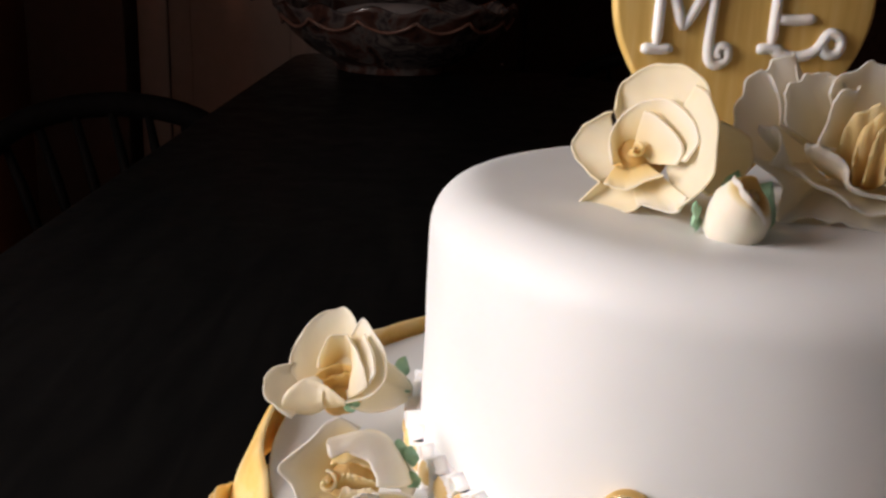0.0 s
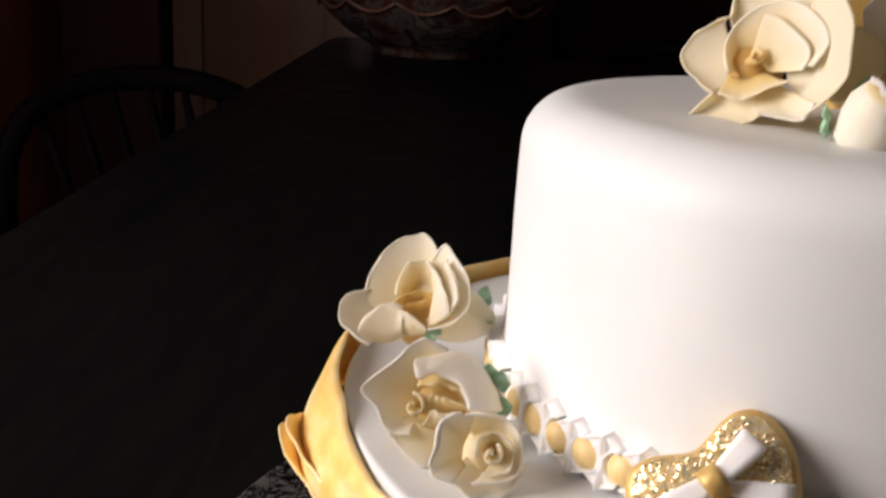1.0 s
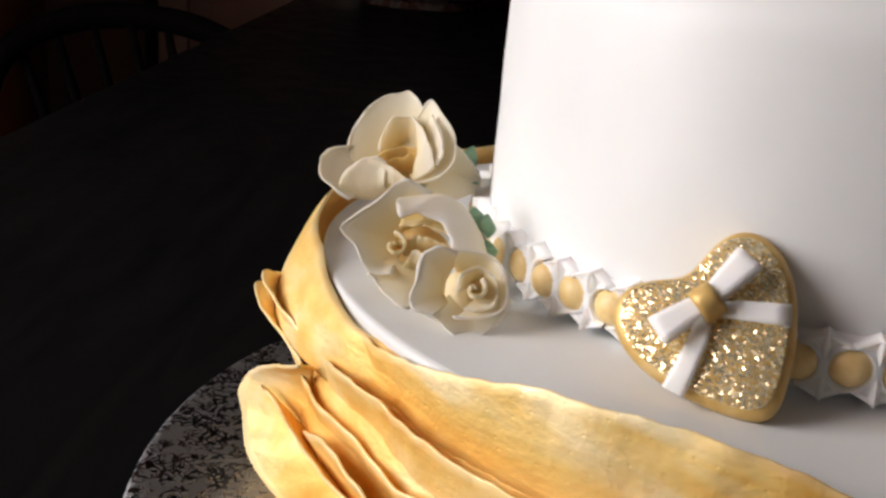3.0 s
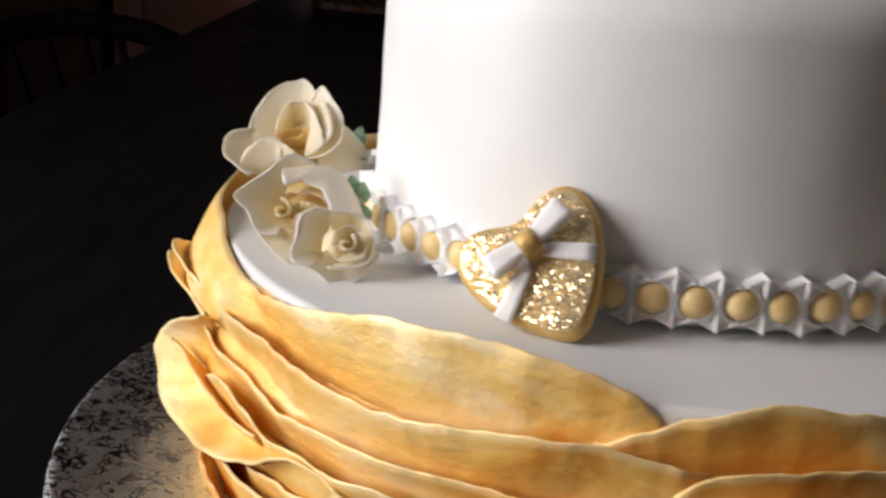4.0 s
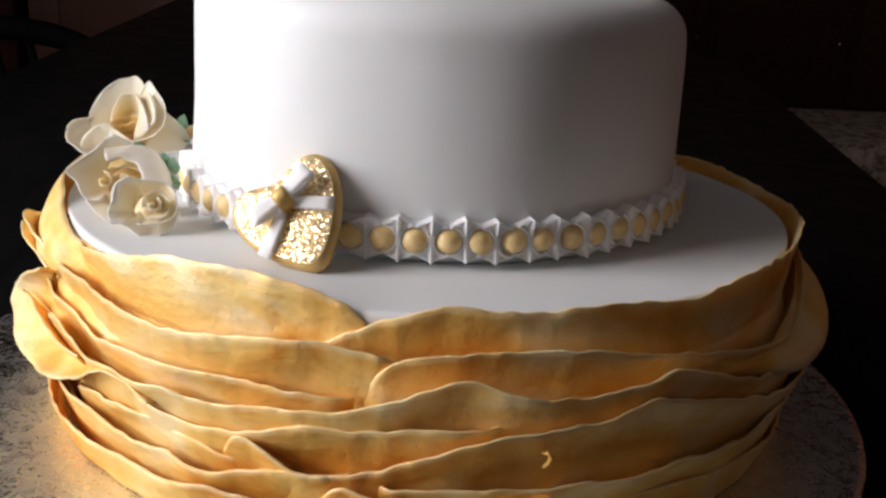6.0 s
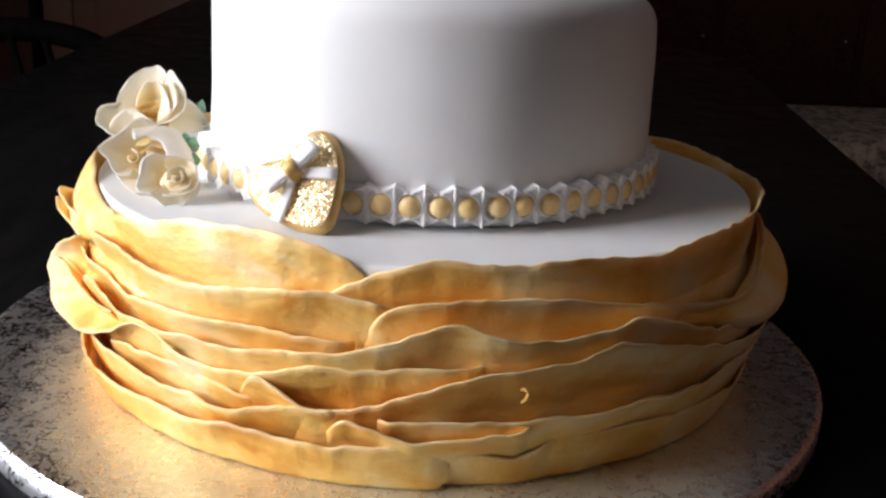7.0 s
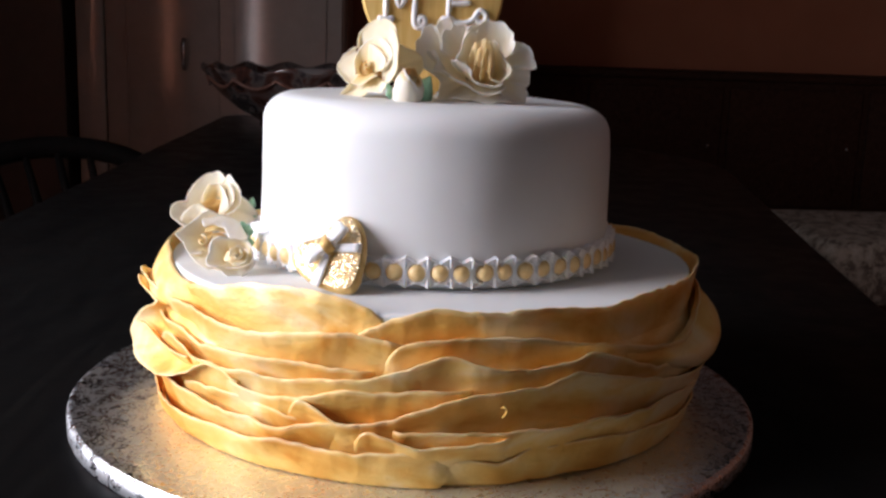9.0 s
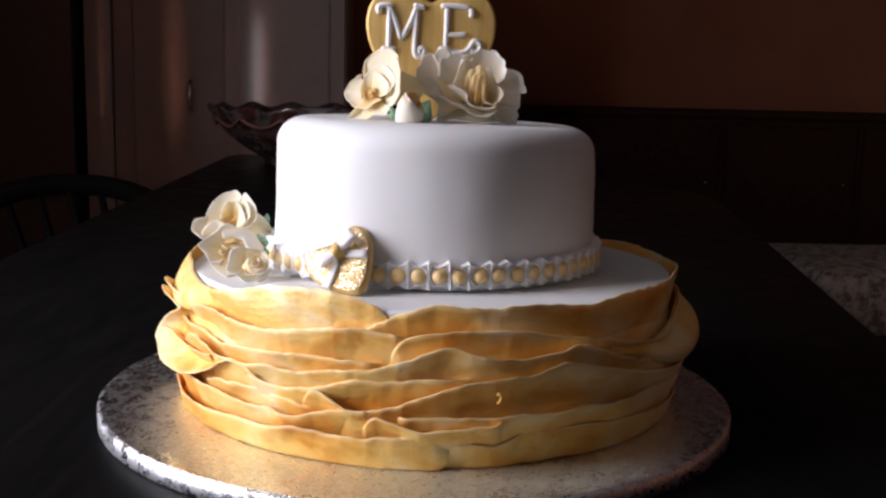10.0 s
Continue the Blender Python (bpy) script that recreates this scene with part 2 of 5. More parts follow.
TABLE = dark_wood("black_brown_wood", (0.004, 0.004, 0.0042), (0.0068, 0.0066, 0.0064), 0.36)
CHAIR = dark_wood("black_chair_wood", (0.003, 0.0028, 0.0027), (0.006, 0.005, 0.0048), 0.5, 12, "z")
BENCH = dark_wood("dark_sideboard_wood", (0.032, 0.015, 0.011), (0.065, 0.03, 0.02), 0.5, 6)
WALL = plaster("terracotta_wall_paint", (0.36, 0.135, 0.07), (0.42, 0.165, 0.09), 2)
PALE = plaster("grey_wall_paint", (0.22, 0.22, 0.22), (0.25, 0.25, 0.25), 2)
CEIL = plaster("ceiling_paint", (0.16, 0.157, 0.154), (0.19, 0.186, 0.182), 2)
FLOOR = speckled("speckled_floor")
CREAM = plain("cream_gloss_paint", (0.28, 0.24, 0.215), 0.2, 0, 0.05)
CHROME = plain("brushed_chrome", (0.6, 0.6, 0.62), 0.22, 1.0, 0.05)
CERAMIC = ceramic_mat()
LINEN = plain("pale_linen", (0.36, 0.33, 0.32), 0.9)
TWEED = speckled("speckled_beige_weave", 1.0)
DARKBAND = plain("dark_brown_paint", (0.075, 0.05, 0.04), 0.5)


# ---- building helpers ----
def mesh_from(name, verts, faces, material, smooth=True):
    me = bpy.data.meshes.new(name)
    me.from_pydata([tuple(v) for v in verts], [], faces)
    me.materials.append(material)
    me.polygons.foreach_set("use_smooth", [smooth] * len(me.polygons))
    me.update()
    return me


def part(name, bm, material, parent, label="", smooth=True):
    """Links a bmesh, or a mesh, as one object under a thing or a part."""
    if isinstance(bm, bmesh.types.BMesh):
        me = bpy.data.meshes.new(name)
        bmesh.ops.recalc_face_normals(bm, faces=bm.faces)
        bm.to_mesh(me)
        bm.free()
        me.materials.append(material)
        me.polygons.foreach_set("use_smooth", [smooth] * len(me.polygons))
    else:
        me = bm
    ob = new(name, me)
    ob.parent = parent
    if label:
        tagged(ob, label)
    return ob


def thing(name, m, label, category, group="", kind=""):
    ob = new(name)
    ob.empty_display_size = 0.02
    ob.matrix_world = m
    return tagged(ob, label, category, group, kind)


def box(bm, lo, hi, bevel=0.0, segs=2):
    """A box from corner to corner, its edges rounded."""
    c = [(a + b) / 2 for a, b in zip(lo, hi)]
    r = bmesh.ops.create_cube(bm, size=1.0, matrix=Matrix.LocRotScale(c, None, [b - a for a, b in zip(lo, hi)]))
    if bevel:
        vs = set(r["verts"])
        bmesh.ops.bevel(bm, geom=[e for e in bm.edges if e.verts[0] in vs], offset=bevel, segments=segs, affect="EDGES", profile=0.5)
    return bm


def rings_mesh(bm, rings, closed=True, caps=(False, False)):
    """Faces between rings of points, closed round or open."""
    vs = [[bm.verts.new(p) for p in ring] for ring in rings]
    n = len(vs[0])
    for a, b in zip(vs, vs[1:]):
        for k in range(n if closed else n - 1):
            bm.faces.new((a[k], a[(k + 1) % n], b[(k + 1) % n], b[k]))
    if caps[0]:
        bm.faces.new(vs[0][::-1])
    if caps[1]:
        bm.faces.new(vs[-1])
    return vs


def lathe(bm, profile, n=64, wob=0.0, seed=0.0):
    """Turns (r, z) pairs about the z axis; wob: metres of slow unevenness."""
    rings = []
    for r, z in profile:
        ring = []
        for k in range(n):
            a = 2 * math.pi * k / n
            d = wob * noise.noise((2.2 * math.cos(a) + seed, 2.2 * math.sin(a), z * 26)) if r > 0.02 else 0
            ring.append(((r + d) * math.cos(a), (r + d) * math.sin(a), z))
        rings.append(ring)
    rings_mesh(bm, rings, True, (profile[0][0] > 1e-6, profile[-1][0] > 1e-6))
    return bm


def tube(bm, path, radius, n=8, flat=1.0, ends=True):
    """A round bar along a path of points; radius may be a list."""
    path = [Vector(p) for p in path]
    rs = radius if isinstance(radius, (list, tuple)) else [radius] * len(path)
    rings, up = [], None
    for k, p in enumerate(path):
        d = (path[min(k + 1, len(path) - 1)] - path[max(k - 1, 0)]).normalized()
        if up is None:
            up = d.orthogonal().normalized()
        up = (up - up.dot(d) * d).normalized()
        side = d.cross(up)
        rings.append([p + rs[k] * (math.cos(2 * math.pi * j / n) * up + flat * math.sin(2 * math.pi * j / n) * side) for j in range(n)])
    rings_mesh(bm, rings, True, (ends, ends))
    return bm


def smooth_line(pts, step):
    """A smooth run through control points (first value even-spaced)."""
    pts = sorted(pts)
    x = np.array([p[0] for p in pts], float)
    xs = np.arange(x[0], x[-1] + step / 2, step)
    out = []
    for k in range(1, len(pts[0])):
        y = np.interp(xs, x, [p[k] for p in pts])
        w = np.hanning(2 * int(round(1.6 / step)) + 3)[1:-1]
        w /= w.sum()
        h = len(w) // 2
        out.append(np.convolve(np.r_[np.full(h, y[0]), y, np.full(h, y[-1])], w, "valid"))
    return xs, out


# ---- the room ----
def wall_slab(name, lo, hi, material, label):
    ob = part(name, box(bmesh.new(), lo, hi), material, None, smooth=False)
    return tagged(ob, label, "wall", kind="structure")


X0, X1, Y0, Y1, Z0, Z1, TH = WALL_X, 3.4, -2.2, 5.6, -0.75, 1.75, 0.15
ob = part("floor", box(bmesh.new(), (X0, Y0, Z0 - 0.1), (X1, Y1, Z0)), FLOOR, None, smooth=False)
tagged(ob, "beige speckled stone floor in the shade", "floor", kind="structure")
ob = part("ceiling", box(bmesh.new(), (X0, Y0, Z1), (X1, Y1, Z1 + 0.1)), CEIL, None, smooth=False)
tagged(ob, "plain grey painted ceiling", "ceiling", kind="structure")
wall_slab("wall_north", (X0, Y1, Z0), (X1, Y1 + TH, Z1), WALL, "terracotta painted wall in deep shade")
wall_slab("wall_east", (X1, Y0 - TH, Z0), (X1 + TH, Y1 + TH, Z1), WALL, "terracotta painted side wall in shade")
wall_slab("wall_south", (X0, Y0 - TH, Z0), (X1, Y0, Z1), PALE, "plain grey painted wall")
# the window's wall: four pieces round the opening in one mesh
bm = bmesh.new()
for lo, hi in (((Y0 - TH, Z0), (WIN_Y[0], Z1)), ((WIN_Y[1], Z0), (Y1 + TH, Z1)), ((WIN_Y[0], Z0), (WIN_Y[1], WIN_Z[0])), ((WIN_Y[0], WIN_Z[1]), (WIN_Y[1], Z1))):
    box(bm, (X0 - REVEAL, lo[0], lo[1]), (X0, hi[0], hi[1]))
tagged(part("wall_west", bm, WALL, None, smooth=False), "terracotta painted wall with a window opening", "wall", kind="structure")


def dining_table():
    t = thing("dining_table", pose(0, 0.7, Z0), "long black-brown wooden dining table under the cake", "table")
    # outline: rounded corners, wider towards the far end
    corners = [((-0.47, -0.62), 0.14), ((0.26, -0.62), 0.14), ((0.62, 1.46), 0.22), ((0.30, 1.86), 0.25), ((-0.495, 2.30), 0.14)]
    pts = []
    for k, ((x, y), r) in enumerate(corners):
        a, b, c = Vector(corners[k - 1][0]), Vector((x, y)), Vector(corners[(k + 1) % len(corners)][0])
        p, q = b + (a - b).normalized() * r, b + (c - b).normalized() * r
        pts += [(1 - s) ** 2 * p + 2 * s * (1 - s) * b + s * s * q for s in [j / 8 for j in range(9)]]
    cx, cy = 0.0, 0.8

    def ring(off, z):
        return [(cx + (p.x - cx) * (1 - off), cy + (p.y - cy) * (1 - off) - 0.7, z - Z0) for p in pts]

    bm = bmesh.new()
    rings_mesh(bm, [ring(0.02, -0.034), ring(0.004, -0.028), ring(0.0, -0.02), ring(0.0, -0.008), ring(0.004, -0.002), ring(0.012, 0.0)], True, (True, True))
    part("tabletop", bm, TABLE, t)
    part("apron", box(bmesh.new(), (-0.30, -0.95, -0.115 - Z0), (0.24, 1.05, -0.034 - Z0), 0.004), TABLE, t)
    for x, y in ((-0.32, -1.0), (0.18, -1.0), (-0.32, 1.1), (0.28, 0.9)):
        bm = bmesh.new()
        tube(bm, [(x, y, 0), (x, y, 0.3), (x, y, 0.715)], [0.024, 0.034, 0.04], 10)
        part("leg", bm, TABLE, t)
    return t


dining_table()


def spindle_chair(m, label):
    """A dark bow-back chair with turned legs and thin spindles."""
    c = thing("dining_chair", m, label, "chair", "chairs round the table")
    bm = bmesh.new()
    rings = []
    for s, z in ((0.9, 0.425), (1.0, 0.432), (1.0, 0.448), (0.94, 0.455)):
        rings.append([(0.22 * s * math.cos(a) * (1 + 0.08 * math.sin(a)), 0.21 * s * math.sin(a), z) for a in [2 * math.pi * k / 32 for k in range(32)]])
    rings_mesh(bm, rings, True, (True, True))
    part("seat", bm, CHAIR, c)
    for sx, sy in ((-1, -1), (1, -1), (-1, 1), (1, 1)):
        part("leg", tube(bmesh.new(), [(0.19 * sx, 0.18 * sy, 0), (0.165 * sx, 0.155 * sy, 0.22), (0.14 * sx, 0.13 * sy, 0.43)], [0.014, 0.02, 0.015], 8), CHAIR, c)
    bow = [(0.215 * math.cos(a), 0.19 + 0.07 * math.sin(a), 0.45 + 0.305 * math.sin(a) ** 0.36 if math.sin(a) > 0 else 0.45) for a in [math.pi * k / 24 for k in range(25)]]
    part("back_bow", tube(bmesh.new(), bow, 0.020, 10), CHAIR, c)
    for k in range(-3, 4):
        x = 0.052 * k
        top = 0.45 + 0.297 * (1 - (abs(x) / 0.235) ** 2) ** 0.2
        part("spindle", tube(bmesh.new(), [(x * 0.85 + 0.05, 0.17, 0.45), (x + 0.02, 0.215, 0.64), (x * 1.05, 0.25, top)], [0.007, 0.009, 0.006], 6), CHAIR, c)
    part("stretcher", tube(bmesh.new(), [(-0.17, 0, 0.2), (0, 0, 0.2), (0.17, 0, 0.2)], [0.009, 0.014, 0.009], 6), CHAIR, c)
    return c


spindle_chair(pose(-0.555, 1.05, Z0, 0, 0, 20), "black wooden spindle-back chair pushed against the table")
spindle_chair(pose(0.30, 2.12, Z0, 0, 0, -20), "black wooden spindle-back chair beyond the table's far end")


def fruit_bowl():
    b = thing("ceramic_bowl", pose(-0.238, 1.94, 0.0), "large painted ceramic bowl with swags standing on the table", "bowl")
    prof = [(0.0, 0.006), (0.10, 0.006), (0.112, 0.0), (0.118, 0.004), (0.116, 0.014), (0.125, 0.022), (0.165, 0.05), (0.205, 0.09), (0.232, 0.13), (0.238, 0.15), (0.246, 0.160), (0.240, 0.164), (0.230, 0.156), (0.222, 0.13), (0.195, 0.09), (0.15, 0.05), (0.09, 0.03), (0.0, 0.026)]
    bm = lathe(bmesh.new(), [(r * 1.06, z * 0.86) for r, z in prof], 112)
    for v in bm.verts:
        v.co.z += 0.007 * math.sin(14 * math.atan2(v.co.y, v.co.x)) * max(0.0, v.co.z / 0.141) ** 4
    part("body", bm, CERAMIC, b)
    # scalloped rope of swags under the rim
    for k in range(14):
        a0 = 2 * math.pi * k / 14
        pts = []
        for j in range(9):
            s = j / 8
            a, sag = a0 + s * 2 * math.pi / 14, 4 * s * (1 - s)
            z = 0.117 - 0.020 * sag
            r = 0.252 - 0.012 * sag
            pts.append((r * math.cos(a), r * math.sin(a), z))
        part("swag", tube(bmesh.new(), pts, 0.0035, 6), plain_rust, b)
    return b


plain_rust = plain("russet_glaze", (0.15, 0.075, 0.055), 0.35)
fruit_bowl()
# a pale cloth lying in the bowl
bm = bmesh.new()
lathe(bm, [(0.0, 0.140), (0.06, 0.138), (0.12, 0.126), (0.17, 0.104), (0.19, 0.085)], 40, 0.02, 3.0)
ob = part("folded_cloth", bm, LINEN, None)
ob.location = (-0.238, 1.94, 0.0)
tagged(ob, "crumpled pale linen cloth heaped in the bowl", "cloth")


def cream_cabinet():
    c = thing("cabinet", pose(-0.57, 2.5, Z0), "cream gloss-painted cabinet with a panelled door", "cabinet")
    part("body", box(bmesh.new(), (-0.40, 0.02, 0.0), (0.38, 0.55, 1.40), 0.006), CREAM, c)
    d = part("door", box(bmesh.new(), (-0.31, -0.012, 0.08), (0.375, 0.018, 1.36), 0.005), CREAM, c)
    for lo, hi in (((-0.25, -0.020, 0.16), (0.02, -0.010, 1.28)), ((0.06, -0.020, 0.16), (0.33, -0.010, 1.28))):
        part("panel", box(bmesh.new(), lo, hi, 0.006), CREAM, d)
    part("stile", box(bmesh.new(), (-0.395, -0.006, 0.0), (-0.315, 0.018, 1.40), 0.004), CREAM, c)
    part("handle", tube(bmesh.new(), [(-0.08, -0.03, 0.86), (-0.08, -0.045, 0.875), (-0.08, -0.045, 0.93), (-0.08, -0.03, 0.945)], 0.006, 8), CHROME, d, "chrome bar handle")
    return c


cream_cabinet()


def sideboard():
    s = thing("sideboard", pose(1.3, 5.25, Z0), "long low dark wooden sideboard against the wall", "sideboard")
    part("body", box(bmesh.new(), (-1.9, -0.25, 0.06), (2.0, 0.3, 0.80), 0.006), BENCH, s)
    part("top", box(bmesh.new(), (-1.93, -0.28, 0.803), (2.03, 0.32, 0.84), 0.006), BENCH, s)
    for k in range(5):
        x = -1.85 + 0.77 * k
        d = part("door", box(bmesh.new(), (x, -0.27, 0.12), (x + 0.73, -0.248, 0.76), 0.005), BENCH, s)
        part("knob", lathe(bmesh.new(), [(0.0, 0.0), (0.012, 0.004), (0.014, 0.012), (0.006, 0.02), (0.0, 0.021)], 12), CHROME, d).matrix_basis = pose(x + 0.66, -0.272, 0.45, 90)
    for x in (-1.8, 1.9):
        for y in (-0.2, 0.25):
            part("foot", tube(bmesh.new(), [(x, y, 0), (x, y, 0.062)], 0.025, 8), BENCH, s)
    return s


sideboard()


def low_bench():
    s = thing("low_bench", pose(1.80, 2.7, Z0), "low bench with a speckled beige cushion on the floor", "bench")
    part("cushion", box(bmesh.new(), (-0.55, -0.35, 0.22), (0.75, 0.30, 0.42), 0.04, 4), TWEED, s)
    part("base", box(bmesh.new(), (-0.52, -0.32, 0.06), (0.72, 0.27, 0.222), 0.006), BENCH, s)
    for x in (-0.48, 0.68):
        for y in (-0.28, 0.23):
            part("foot", tube(bmesh.new(), [(x, y, 0), (x, y, 0.065)], 0.022, 8), BENCH, s)
    return s


low_bench()
ob = part("dark_post", box(bmesh.new(), (-1.28, 2.52, Z0), (-1.01, 2.7, Z1), 0.004), DARKBAND, None, smooth=False)
tagged(ob, "dark brown painted post beside the cabinet", "post", kind="structure")


# ---- the cake board ----
BX, BY, BR, BH = -0.0094, -0.0017, 0.2032, 0.0110
LOW_R, LOW_Z, UP_R, UP_Z = 0.1512, 0.0943, 0.1031, 0.1872


def cake_board():
    b = thing("cake_board", pose(BX, BY, 0), "round silver foil cake board with embossed flowers", "cake board")
    part("rim", lathe(bmesh.new(), [(BR - 0.001, 0.0), (BR, 0.0008), (BR, BH - 0.0012), (BR - 0.0012, BH - 0.0001)], 160, 0.0003), FOIL_SIDE, b, "white silver foil wrapped edge")
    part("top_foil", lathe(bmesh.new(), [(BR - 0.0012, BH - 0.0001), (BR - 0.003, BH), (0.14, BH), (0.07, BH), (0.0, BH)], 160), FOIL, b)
    part("underside", lathe(bmesh.new(), [(0.0, 0.0), (0.1, 0.0), (BR - 0.001, 0.0)], 96), FOIL_SIDE, b)
    return b


cake_board()


# ---- lower tier and its ruffles ----
def tier(name, r, z0, z1, edge, taper, wob, seed, label, droop=0.0, bulges=()):
    prof = [(0.0, z0), (r - 0.004, z0), (r, z0 + 0.003)]
    for k in range(1, 13):
        f = k / 12
        prof.append((r - taper * max(0.0, f - 0.3) ** 1.6, z0 + 0.003 + (z1 - edge - z0 - 0.003) * f))
    r1 = prof[-1][0]
    for k in range(1, 12):
        a = math.pi / 2 * k / 11
        prof.append((r1 - edge * 1.15 + edge * 1.15 * math.cos(a) ** 0.9, z1 - edge + edge * math.sin(a) ** 0.95))
    prof += [(r * 0.75, z1), (r * 0.5, z1), (r * 0.25, z1), (0.0, z1)]
    bm = lathe(bmesh.new(), prof, 144, wob, seed)
    for v in bm.verts:
        v.co.z -= droop * v.co.x / r * (1.0 if v.co.x > 0 else 0.5) * ((v.co.z - z0) / (z1 - z0)) ** 3
        for deg, width, amount in bulges:
            d = (math.degrees(math.atan2(v.co.y, v.co.x)) - deg + 180) % 360 - 180
            if v.co.xy.length > 0.02:
                v.co.xy *= 1 + amount * math.exp(-(d / width) ** 2) / r * (v.co.z / z1) ** 40
    ob = part(name, bm, FONDANT, None)
    return tagged(ob, label, "cake tier")


tier("lower_cake_tier", LOW_R, BH, LOW_Z, 0.0025, 0.0, 0.0006, 1.0, "wide lower cake tier in white fondant wrapped with gold ruffles", bulges=((-183, 32, 0.0040), (-5, 24, 0.0026)))
tier("upper_cake_tier", UP_R, LOW_Z, UP_Z, 0.0165, 0.0030, 0.0012, 5.0, "smooth white fondant upper cake tier with rounded shoulder", 0.0026)


def ruffle(parent, pts, lip_r, depth, foot_r=0.1505, wave=0.0012, seed=0.0, hang=0.0):
    """One strip of rolled fondant: control points of (degrees, lip height in mm[, extra lip radius in mm]).
    hang: instead of standing up, the strip hangs from that height in mm and its free edge is below."""
    pts = [(a, z, (e[0] if e else 0.0)) for a, z, *e in pts]
    angs, (zs, ext) = smooth_line(pts, 0.6)
    n, rows = len(angs), 11
    verts, faces, lips = [], [], []
    for k, (a, z, e) in enumerate(zip(angs, zs, ext)):
        end = min(1.0, (k + 0.6) / 5, (n - k - 0.4) / 5) ** 0.5
        for j in range(rows):
            s = j / (rows - 1)
            zz = z * 0.001 - depth * s * (0.55 + 0.45 * end) if not hang else (z + (hang - z) * s * min(1.0, (k + 0.5) / 22, (n - k - 0.5) / 22) ** 0.8) * 0.001
            out = (lip_r + e * 0.001 - foot_r) * end
            r = foot_r + out * ((1 - s) ** 1.5 + 0.06 * math.sin(math.pi * s))
            w1 = noise.noise((a * 0.10 + s * 0.9 + seed, s * 1.3, seed))
            w2 = noise.noise((a * 0.32 - seed, s * 2.6 + a * 0.05, 4.0 + seed))
            w3 = noise.noise((a * 0.9 + s * 2.0, s * 4.0, seed))
            r += wave * (1.15 - s) * (1.7 * w1 + 0.35 * w2) + 0.0002 * w3
            zz += (1 - s) * (0.0009 * noise.noise((a * 0.4, seed, 9.0)) + 0.00018 * noise.noise((a * 0.9, seed, 3.0)))
            r += (1 - s) ** 3 * 0.0005 * noise.noise((a * 0.45, seed, 6.0))
            zz = max(zz, BH + 0.0008)
            t = radians(a)
            verts.append((r * math.cos(t), r * math.sin(t), zz))
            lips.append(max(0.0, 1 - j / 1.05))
    for k in range(n - 1):
        for j in range(rows - 1):
            p = k * rows + j
            faces.append((p, p + 1, p + rows + 1, p + rows))
    me = mesh_from("ruffle", verts, faces, GOLD)
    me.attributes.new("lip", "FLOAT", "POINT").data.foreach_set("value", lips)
    ob = part("ruffle", me, None, parent)
    mod = ob.modifiers.new("thickness", "SOLIDIFY")
    mod.thickness, mod.offset = 0.0009, 0.0
    bev = ob.modifiers.new("edge", "BEVEL")
    bev.width, bev.segments, bev.limit_method, bev.angle_limit = 0.0003, 1, "ANGLE", radians(50)
    return ob


def run_through(pts, steps):
    """A Catmull-Rom run through control points."""
    pts = [Vector(p) for p in pts]
    run = []
    for k in range(len(pts) - 1):
        a, b, c, d = pts[max(k - 1, 0)], pts[k], pts[k + 1], pts[min(k + 2, len(pts) - 1)]
        for j in range(steps):
            t = j / steps
            run.append(0.5 * (2 * b + (c - a) * t + (2 * a - 5 * b + 4 * c - d) * t * t + (3 * b - a - 3 * c + d) * t ** 3))
    return run + [pts[-1]]


def flap(parent, rim, root, swell, seed, taper=False):
    """A strip between a rim and a root, both (degrees, height in mm, radius in mm), swelling in or out between them."""
    top, low = run_through(rim, 8), run_through(root, 8)
    n, rows = len(top), 13
    verts, faces, lips = [], [], []
    for k, (p, q) in enumerate(zip(top, low)):
        f = k / (n - 1)
        amount = swell * (math.sin(math.pi * f) ** 1.3 if taper else 1.0)
        for j in range(rows):
            v = j / (rows - 1)
            a, z, r = p.lerp(q, v)
            r += amount * math.sin(math.pi * v) ** 0.8 + (1 - v) * 1.1 * noise.noise((k * 0.2, seed, 0)) + 0.5 * noise.noise((k * 0.12, v * 3, seed))
            z += (1 - v) * 0.6 * noise.noise((k * 0.3, seed, 5))
            t = radians(a)
            verts.append((r * 0.001 * math.cos(t), r * 0.001 * math.sin(t), z * 0.001))
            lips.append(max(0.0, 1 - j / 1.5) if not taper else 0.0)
    for k in range(n - 1):
        for j in range(rows - 1):
            p = k * rows + j
            faces.append((p, p + 1, p + rows + 1, p + rows))
    me = mesh_from("ruffle", verts, faces, GOLD)
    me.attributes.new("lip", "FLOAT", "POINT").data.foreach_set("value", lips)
    ob = part("ruffle", me, None, parent)
    mod = ob.modifiers.new("thickness", "SOLIDIFY")
    mod.thickness, mod.offset = 0.0009, 0.0
    return ob


ruffles = thing("ruffle_skirt", pose(0, 0, 0), "overlapping gold-brushed fondant ruffles wrapped round the lower tier", "ruffles")
# the under-layer that the strips are stuck to
bm = lathe(bmesh.new(), [(0.1514, BH + 0.0004), (0.1535, BH + 0.0020), (0.1560, 0.034), (0.1565, 0.045), (0.1565, 0.056), (0.1550, 0.066), (0.1530, 0.074), (0.1512, 0.080)], 120, 0.0004, 2.0)
for v in bm.verts:
    d = (math.degrees(math.atan2(v.co.y, v.co.x)) + 158 + 180) % 360 - 180
    v.co.xy *= 1 + 0.032 * math.exp(-(d / 20) ** 2) * math.exp(-((v.co.z - 0.060) / 0.022) ** 2)
part("under_layer", bm, GOLD, ruffles)
